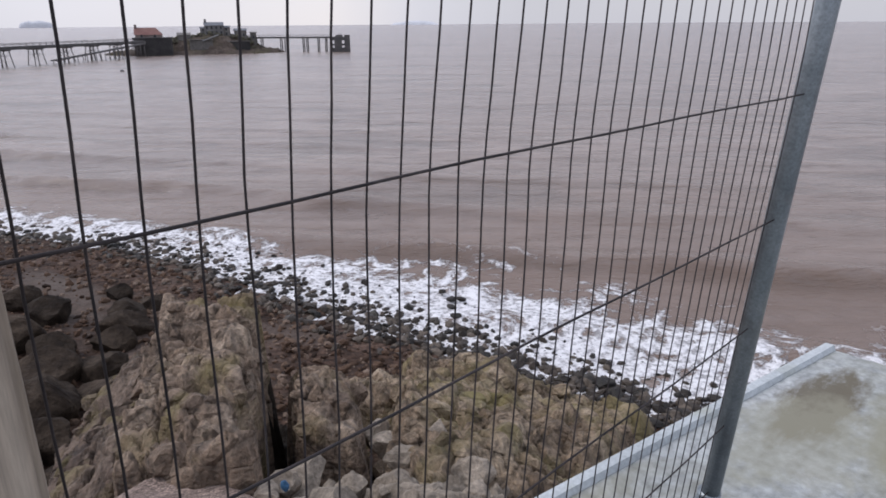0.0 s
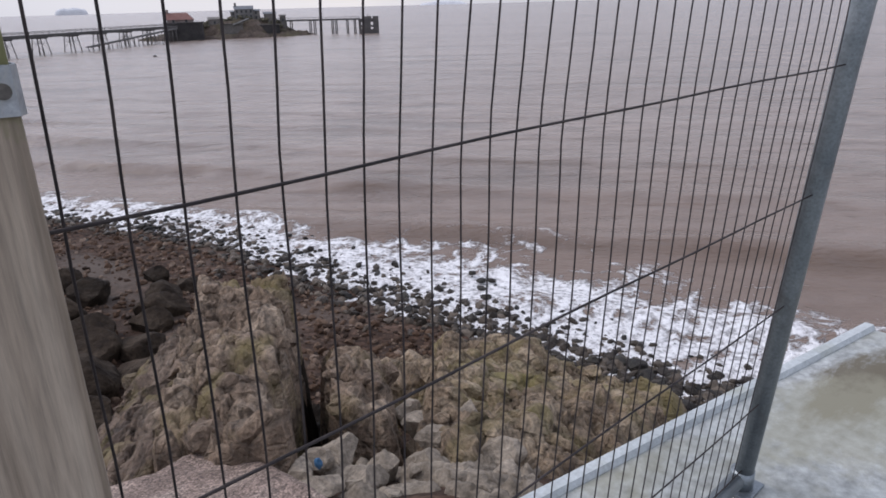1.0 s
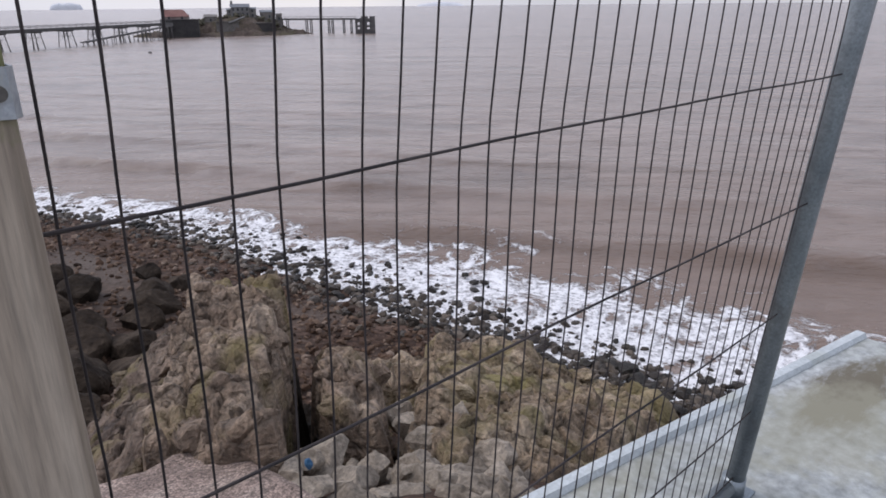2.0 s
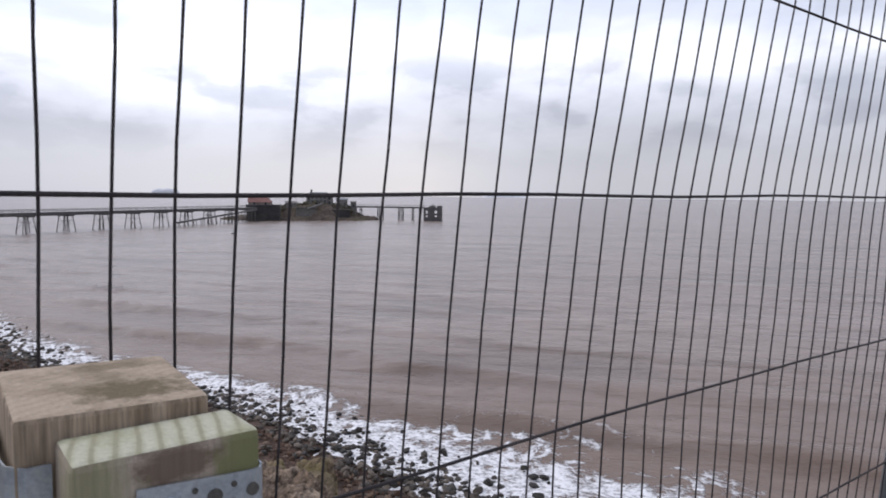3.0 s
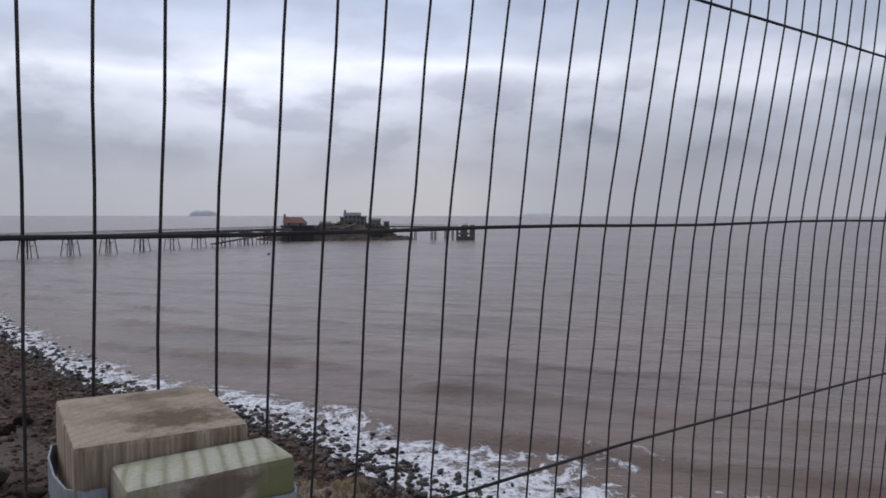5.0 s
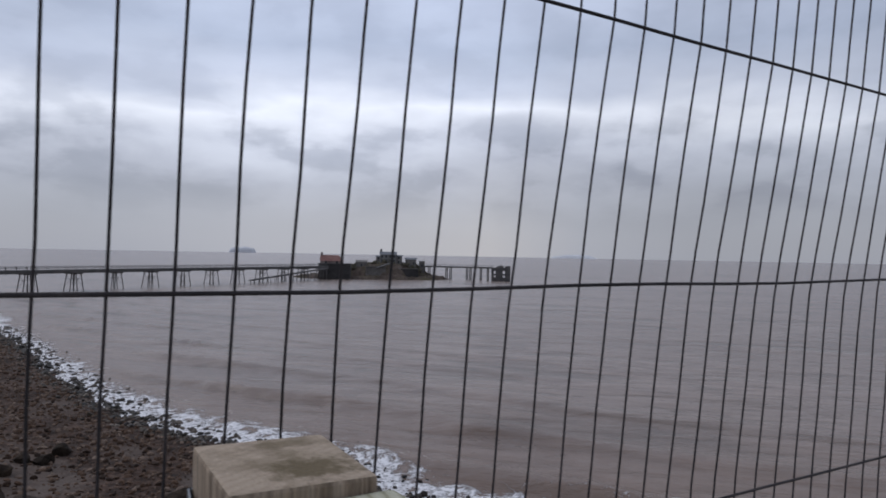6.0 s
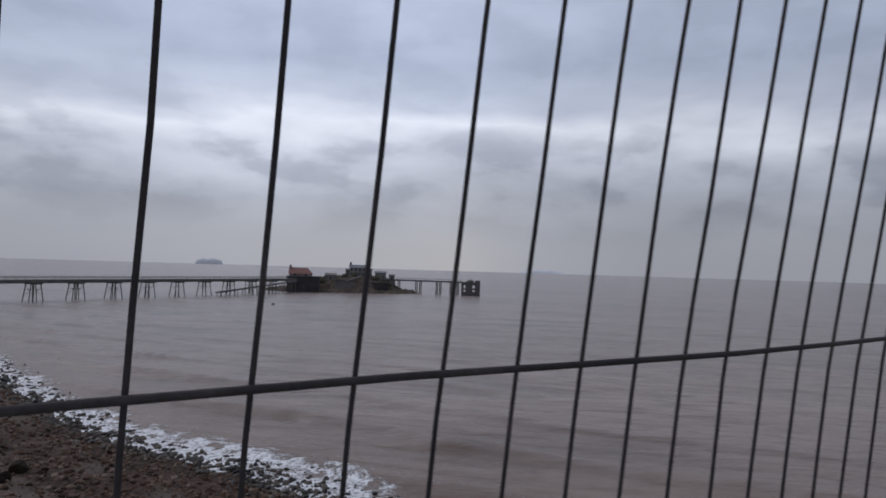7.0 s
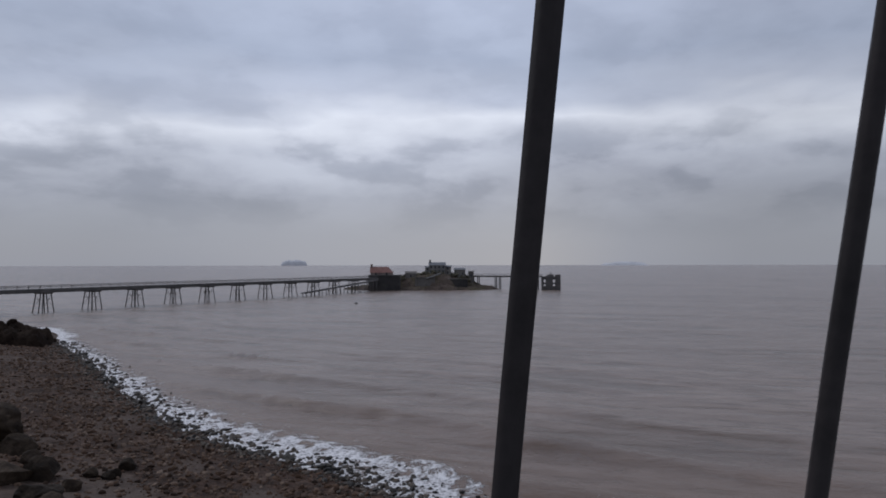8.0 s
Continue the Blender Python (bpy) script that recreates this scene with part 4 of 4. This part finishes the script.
part("clip_plate", box_bm((-0.016, -0.006, -0.045), (0.05, 0.0, 0.045), 0.002), STRAP, plate)
for z in (-0.025, 0.025):
    part("bolt", tube_bm([(0.012, -0.012, z), (0.012, -0.004, z)], 0.006, 6), BOLT, plate)


# ---- timber post with batten and strap ----
def sawn(a, b, bevel, tilt=(0, 0)):
    """A sawn length: sides and end grain; tilt lowers the top towards one side."""
    bm = bmesh.new()
    add_box(bm, a, b, bevel)
    zt = b[2]
    for v in bm.verts:
        if v.co.z > zt - 0.02:
            v.co.z += tilt[0] * (v.co.x - a[0]) + tilt[1] * (v.co.y - a[1])
    bm.normal_update()
    for f in bm.faces:
        f.material_index = 1 if f.normal.z > 0.8 else 0
    return bm


post = base("timber_post", 0.0, 0.0, TOP, "weathered square timber post with a strapped batten", "post")
Z = MID - TOP
part("main_post", sawn((-0.104, -0.0925, 0), (-0.011, 0.006, Z - 0.108), 0.003, (-0.03, 0.03)), [TIMBER, POST_END], post)
part("batten", sawn((-0.087, -0.141, 0), (-0.001, -0.0930, Z - 0.118), 0.004, (0.0, -0.04)), [BATTEN, BATTEN_END], post, "green-tinged softwood batten")
ZS = Z - 0.1440


def droop(x):
    """The strap sags a little towards the batten's free edge."""
    return -0.0042 * smooth(-0.075, 0.012, x)


def strap_bm():
    bm = bmesh.new()
    path = [(-0.061, -0.1425), (-0.010, -0.1425), (-0.0025, -0.1415), (0.0005, -0.136), (0.0005, -0.098), (-0.004, -0.092), (-0.0085, -0.070), (-0.0095, -0.030), (-0.0095, 0.002), (-0.013, 0.0075),
            (-0.098, 0.0075), (-0.1065, 0.001), (-0.110, -0.025), (-0.110, -0.060), (-0.1065, -0.086), (-0.099, -0.0945), (-0.0885, -0.0945)]
    rows = []
    for i, (x, y) in enumerate(path):
        p = Vector((x, y))
        a, b = Vector(path[max(0, i - 1)]), Vector(path[min(len(path) - 1, i + 1)])
        d = (b - a).normalized()
        n = Vector((d.y, -d.x)) * 0.0011
        lift = 0.003 * smooth(8, 14, i) + droop(x) * (1 - smooth(3, 8, i))
        rows.append([bm.verts.new((q.x, q.y, z + lift)) for q, z in ((p, ZS - 0.0098), (p + n, ZS - 0.0098), (p + n, ZS + 0.0098), (p, ZS + 0.0098))])
    for r0, r1 in zip(rows, rows[1:]):
        for k in range(4):
            bm.faces.new((r0[k], r1[k], r1[(k + 1) % 4], r0[(k + 1) % 4]))
    bm.faces.new(rows[0][::-1])
    bm.faces.new(rows[-1])
    bmesh.ops.recalc_face_normals(bm, faces=bm.faces)
    return bm


strap = part("strap", strap_bm(), STRAP, post, "perforated galvanised steel fixing strap")
for x, z, r in ((-0.056, 0.003, 0.0013), (-0.035, 0.0045, 0.0015), (-0.035, -0.0045, 0.0015), (-0.0255, 0.0, 0.0038), (-0.016, 0.0045, 0.0015), (-0.016, -0.0045, 0.0015), (-0.0065, 0.0, 0.0032)):
    part("hole", tube_bm([(x, -0.1443, ZS + z + droop(x)), (x, -0.1430, ZS + z + droop(x))], r, 14), BOLT, strap, "punched dark hole")
part("screw", tube_bm([(-0.046, -0.1465, ZS + droop(-0.046)), (-0.046, -0.1428, ZS + droop(-0.046))], 0.0030, 12, 0.0045), STRAP, strap)
for x, z, r in ((-0.037, -0.199, 0.0048), (-0.064, -0.211, 0.0050)):
    part("bolt", tube_bm([(x, -0.1445, Z + z), (x, -0.1405, Z + z)], r, 8, r * 1.15), BOLT, post, "rusty bolt head")

litter = base("plastic_scrap", 3.62, 6.28, 7.15, "crumpled blue plastic scrap caught between the rocks", "litter")
bm = bmesh.new()
bmesh.ops.create_icosphere(bm, subdivisions=2, radius=0.055)
for v in bm.verts:
    v.co *= 1 + 0.5 * fbm(v.co.x * 12, v.co.y * 12, v.co.z * 12)
    v.co.z *= 1.6
part("scrap", bm, BLUE_PLASTIC, litter)


# ---- pier ----
P0, P1 = Vector((-13.0, 214.6, 0)), Vector((115.5, 301.2, 0))
ALONG = (P1 - P0).normalized()
SPAN = 14.25
TURN = math.degrees(math.atan2(ALONG.y, ALONG.x))
DECK_Z = 6.1
pier = base("pier", P0.x, P0.y, 0, "long dark iron pier on raked trestles running out to the island", "pier", rz=TURN)
LEN = (P1 - P0).length
part("deck", box_bm((-60, -2.6, DECK_Z), (LEN + 4, 2.6, DECK_Z + 0.28), 0.03), DECK, pier)
for y in (-2.5, 2.5):
    part("girder", box_bm((-60, y - 0.16, DECK_Z - 0.75), (LEN + 4, y + 0.16, DECK_Z - 0.004), 0.03), IRON, pier)
    for z in (0.75, 1.15):
        part("handrail", box_bm((-60, y - 0.05, DECK_Z + z), (LEN + 4, y + 0.05, DECK_Z + z + 0.09)), IRON, pier)
rail = mesh_of(box_bm((-0.05, -0.05, DECK_Z + 0.2), (0.05, 0.05, DECK_Z + 1.18)), "rail_post", IRON)
for i in range(int((LEN + 60) / 3.0)):
    for y in (-2.5, 2.5):
        shared("rail_post", rail, pier, pose(-59.5 + 3.0 * i, y, 0))
leg_meshes = {}
for s, ln in ((1, "a"), (-1, "b")):
    leg_meshes[s] = mesh_of(tube_bm([(0, 1.55 * s * 1.55, -1.5), (0, 1.7 * s, DECK_Z - 0.7)], 0.15, 8), "leg", IRON, True)
mid_mesh = mesh_of(tube_bm([(0, 0.55, -1.5), (0, 0.45, DECK_Z - 0.7)], 0.14, 8), "leg", IRON, True)
mid_mesh2 = mesh_of(tube_bm([(0, -0.55, -1.5), (0, -0.45, DECK_Z - 0.7)], 0.14, 8), "leg", IRON, True)
cap = mesh_of(box_bm((-1.1, -2.6, DECK_Z - 1.1), (1.1, 2.6, DECK_Z - 0.76), 0.03), "cap_beam", IRON)
tie = mesh_of(tube_bm([(0, -2.0, 3.5), (0, 2.0, 3.5)], 0.07, 6), "tie_bar", IRON)
brace = mesh_of(tube_bm([(0, -2.2, 1.2), (0, 1.8, 4.8)], 0.045, 5), "brace", IRON)
brace2 = mesh_of(tube_bm([(0, 2.2, 1.2), (0, -1.8, 4.8)], 0.045, 5), "brace", IRON)
for i in range(-4, 12):
    c = P0 + ALONG * SPAN * i
    tr = base("pier_trestle", c.x, c.y, 0, "raked iron pier trestle standing in the sea", "trestle", "trestles under the pier", rz=TURN)
    for dx, lean in ((-0.95, -7), (0.95, 7)):
        m = pose(dx, 0, DECK_Z, 0, -lean * 0.9, 0) @ pose(0, 0, -DECK_Z)
        for me in (leg_meshes[1], leg_meshes[-1], mid_mesh if dx > 0 else mid_mesh2):
            shared("leg", me, tr, m)
        shared("tie_bar", tie, tr, m)
        shared("brace", brace, tr, m)
        shared("brace", brace2, tr, m)
    shared("cap_beam", cap, tr)
# lifeboat slipway beside the pier
slip = base("slipway", P0.x, P0.y, 0, "sloping lifeboat slipway on thin piles beside the pier", "slipway", rz=TURN)
for y in (-7.2, -5.4):
    part("runway_beam", tube_bm([(100, y, 1.3), (LEN - 3, y, 5.4)], 0.24, 6), IRON, slip)
pile = mesh_of(tube_bm([(0, 0, -6.5), (0, 0, 0)], 0.15, 6), "pile", IRON, True)
for i in range(11):
    x = 101 + 5.0 * i
    for y in (-7.2, -5.4):
        shared("pile", pile, slip, pose(x, y, 1.3 + (x - 100) * 4.1 / (LEN - 103)))


# ---- pier island ----
def from_camera(az, dist, z=0.0):
    return Vector((dist * math.sin(radians(az)), dist * math.cos(radians(az)), z))


ISLE_C = from_camera(26.2, 352)
TURN_I = -26.2
isle = base("pier_island", ISLE_C.x, ISLE_C.y, 0, "low rocky islet with scrub and old pier buildings", "island", rz=TURN_I)


def isle_z(x, y):
    """Height of the islet: a scrubby hump over a low apron of weedy rock."""
    e = 1 - (abs(x + 1) / 30) ** 2.4 - (abs(y) / 17) ** 2.2
    hump = 4.6 + 3.5 * math.exp(-((x - 2.5) / 12) ** 2)
    z = -2.5 + (hump + 2.5) * smooth(-0.15, 0.6, e + 0.2 * fbm(x * 0.12, y * 0.12, 3))
    a = 1 - (abs(x + 4) / 44) ** 2.6 - (abs(y + 4) / 21) ** 2.4
    apron = -2.5 + 4.1 * smooth(-0.1, 0.6, a + 0.22 * fbm(x * 0.15, y * 0.15, 9))
    return max(z, apron) + 0.8 * fbm(x * 0.16, y * 0.16, 5) + 0.6 * fbm(x * 0.55, y * 0.55, 8)


bm = bmesh.new()
NX, NY = 170, 90
grid = []
for j in range(NY + 1):
    row = []
    for i in range(NX + 1):
        x, y = -50 + 94 * i / NX, -27 + 48 * j / NY
        row.append(bm.verts.new((x, y, isle_z(x, y))))
    grid.append(row)
for j in range(NY):
    for i in range(NX):
        bm.faces.new((grid[j][i], grid[j][i + 1], grid[j + 1][i + 1], grid[j + 1][i]))
part("rock", bm, ISLE, isle)


def house(name, cx, cy, w, d, z0, z1, ridge, wall, roof, label, windows, floors=1, hip=0.0, chimneys=()):
    """A building turned like the island: walls, pitched or flat roof, windows on its front, chimneys."""
    c = isle.matrix_basis @ Vector((cx, cy, z0))
    h = base(name, c.x, c.y, z0, label, "building", "buildings on the islet", rz=TURN_I)
    t = z1 - z0
    part("wall", box_bm((-w / 2, -d / 2, -1.5), (w / 2, d / 2, t), 0.05), wall, h)
    bm = bmesh.new()
    o = 0.35
    if ridge > 0:
        vs = [bm.verts.new(q) for q in ((-w / 2 - o, -d / 2 - o, t), (w / 2 + o, -d / 2 - o, t), (w / 2 + o, d / 2 + o, t), (-w / 2 - o, d / 2 + o, t), (-w / 2 - o, 0, t + ridge), (w / 2 + o - hip, 0, t + ridge))]
        for f in ((0, 1, 5, 4), (2, 3, 4, 5), (3, 0, 4), (1, 2, 5), (3, 2, 1, 0)):
            bm.faces.new([vs[k] for k in f])
    else:
        add_box(bm, (-w / 2 - o, -d / 2 - o, t), (w / 2 + o, d / 2 + o, t + 0.35), 0.04)
    part("roof", bm, roof, h)
    for k in range(windows):
        for fl in range(floors):
            x = -w / 2 + w * (k + 0.5) / windows
            z = t * (fl + 0.55) / floors
            win = part("window", box_bm((x - 0.55, -d / 2 - 0.08, z - 0.75), (x + 0.55, -d / 2 + 0.02, z + 0.75)), PALE_WALL, h)
            part("pane", box_bm((x - 0.42, -d / 2 - 0.11, z - 0.62), (x + 0.42, -d / 2 - 0.06, z + 0.62)), PANE, win)
    for x in chimneys:
        part("chimney", box_bm((x - 0.5, -0.5, t), (x + 0.5, 0.5, t + max(ridge, 0.3) + 1.3), 0.05), wall, h)
    return h


def at_angle(az, dist):
    """Island coordinates of a bearing and distance from the fence."""
    p = isle.matrix_basis.inverted() @ from_camera(az, dist)
    return p.x, p.y


x0, y0 = at_angle(22.3, 332)
house("sea_wall", x0, y0, 15.2, 9.0, 0.2, 7.3, 0, DARK_WALL, DECK, "dark stone sea wall base carrying the boathouse", 0)
x1, y1 = at_angle(22.05, 333)
house("boathouse", x1, y1, 10.6, 7.5, 7.55, 8.7, 2.9, BOAT_WALL, RED_ROOF, "lifeboat house with a red tiled roof", 2, hip=2.6, chimneys=(-5.0,))
x2, y2 = at_angle(26.75, 345)
house("pier_house", x2, y2, 8.2, 7, 8.0, 12.3, 1.5, PALE_WALL, GREY_ROOF, "derelict pale pier house with a low grey roof", 4, floors=2, chimneys=(-3.6,))
house("pavilion", x2 - 4.9, y2 - 0.5, 2.4, 5, 7.6, 11.2, 0.6, RUBBLE, GREY_ROOF, "stone side tower of the pier house", 1, floors=2)
house("pavilion", x2 + 5.4, y2 + 0.3, 3.4, 5, 7.6, 11.5, 0.7, RUBBLE, GREY_ROOF, "stone side wing of the pier house", 1, floors=2)
house("ruin", x2 + 11.6, y2 + 0.5, 5.4, 5, 5.6, 10.0, 0.9, RUBBLE, GREY_ROOF, "roughcast stone ruin on the islet", 2)
house("ruin", x2 + 17.4, y2 + 0.5, 2.6, 4, 4.8, 8.9, 0.5, RUBBLE, RUBBLE, "small roofless stone turret", 1)
house("ruin", x2 - 13.4, y2 - 2, 5.4, 4, 5.2, 8.3, 1.0, RUBBLE, RUBBLE, "grey stone hut among the scrub", 1)
house("sea_wall", x2 - 6.2, y2 - 8, 10, 1.4, 3.0, 6.0, 0.0, RUBBLE, RUBBLE, "weathered retaining wall above the islet rocks", 0)
house("sea_wall", x2 + 9.2, y2 - 6.0, 12, 1.4, 2.5, 5.2, 0.0, DARK_WALL, RUBBLE, "dark retaining wall above the islet rocks", 0)
ramp_ob = base("stair_ramp", 0, 0, 0, "pale ramp climbing the islet bank", "ramp")
ra, rb = isle.matrix_basis @ Vector((x2 - 5.5, y2 - 9.2, 5.6)), isle.matrix_basis @ Vector((x2 + 1.8, y2 - 8.8, 8.2))
part("ramp_slab", tube_bm([ra, rb], 0.5, 4), PALE_WALL, ramp_ob)
rnd = random.Random(77)
for k in range(60):
    bx = rnd.uniform(-24, 21)
    by = rnd.uniform(-12, 4)
    bm = bmesh.new()
    for _ in range(9):
        r = bmesh.ops.create_icosphere(bm, subdivisions=1, radius=rnd.uniform(0.35, 0.9))
        o = Vector((rnd.gauss(0, 1.1), rnd.gauss(0, 0.8), rnd.uniform(0, 1.0)))
        for v in r["verts"]:
            v.co = v.co * rnd.uniform(0.75, 1.25) + o
    c = isle.matrix_basis @ Vector((bx, by, isle_z(bx, by)))
    sb = base("scrub_bush", c.x, c.y, c.z, "low olive scrub on the islet", "bush", "scrub on the islet")
    part("foliage", bm, SCRUB, sb)

# jetty and landing stage
J0, J1 = from_camera(29.7, 353), from_camera(35.5, 341)
JD = (J1 - J0).normalized()
JT = math.degrees(math.atan2(JD.y, JD.x))
JL = (J1 - J0).length
jetty = base("jetty", J0.x, J0.y, 0, "narrow dark jetty on paired legs leaving the islet", "jetty", rz=JT)
part("deck", box_bm((-4, -1.6, 6.15), (JL + 1, 1.6, 6.9), 0.03), IRON, jetty)
for y in (-1.5, 1.5):
    part("handrail", box_bm((-4, y - 0.06, 7.6), (JL + 1, y + 0.06, 7.7)), IRON, jetty)
jp = mesh_of(box_bm((-0.06, -0.06, 6.8), (0.06, 0.06, 7.65)), "rail_post", IRON)
for i in range(14):
    for y in (-1.5, 1.5):
        shared("rail_post", jp, jetty, pose(-3 + i * (JL + 3) / 13, y, 0))
jl = mesh_of(tube_bm([(0, 0, -1.5), (0, 0, 6.3)], 0.26, 8), "leg", IRON, True)
for f in (0.02, 0.10, 0.36, 0.42, 0.66, 0.71, 0.86, 0.96):
    for y in (-1.2, 1.2):
        shared("leg", jl, jetty, pose(f * JL, y, 0))
S0 = from_camera(36.36, 339)
stage = base("landing_stage", S0.x, S0.y, 0, "dark boxy landing stage of heavy posts at the pier's end", "landing stage", rz=-36.4)
for z, hgt in ((-0.8, 2.6), (2.9, 0.7), (5.2, 1.5)):
    part("tier_beam", box_bm((-4.7, -3.5, z), (4.7, 3.5, z + hgt), 0.08), IRON, stage)
for xa, xb, top_z in ((-4.7, -3.6, 6.4), (-2.6, 0.9, 6.9), (2.1, 4.7, 7.6)):
    for y in (-3.6, 3.6):
        part("pile", box_bm((xa, y - 0.3, -1.5), (xb, y + 0.3, top_z), 0.06), IRON, stage)
part("crane", tube_bm([(-0.6, 0, 6.6), (-0.2, 0, 8.6), (0.6, 0, 8.0)], 0.14, 6), IRON, stage)
part("hut", box_bm((-1.9, -1.0, 6.7), (1.4, 1.0, 7.7), 0.05), RUBBLE, stage)


# ---- far islands ----
def far_island(az, dist, w, h, label, seed, flat):
    c = from_camera(az, dist)
    ob = base("far_island", c.x, c.y, 0, label, "island", kind="", rz=-az)
    bm = bmesh.new()
    rows = []
    for j in range(13):
        row = []
        for i in range(61):
            x, y = -w / 2 + w * i / 60, -w * 0.2 + w * 0.4 * j / 12
            e = max(0.0, 1 - (abs(2 * x / w)) ** flat) * max(0.0, 1 - (abs(y) / (w * 0.2)) ** 3)
            row.append(bm.verts.new((x, y, -1 + (h + 1) * e ** 0.6 * (0.85 + 0.25 * fbm(x / w * 5, y / w * 5, seed)))))
        rows.append(row)
    for j in range(12):
        for i in range(60):
            bm.faces.new((rows[j][i], rows[j][i + 1], rows[j + 1][i + 1], rows[j + 1][i]))
    part("land", bm, FAR_LAND, ob, smooth=True)


far_island(14.8, 4400, 165, 40, "hazy steep island on the horizon", 3, 5)
far_island(42.4, 4500, 300, 26, "faint low island on the horizon", 5, 2.4)
buoy = base("buoy", 75.5, 209.0, 0, "small dark mooring buoy afloat", "buoy")
bm = bmesh.new()
bmesh.ops.create_icosphere(bm, subdivisions=2, radius=0.6)
part("float", bm, IRON, buoy, smooth=True)
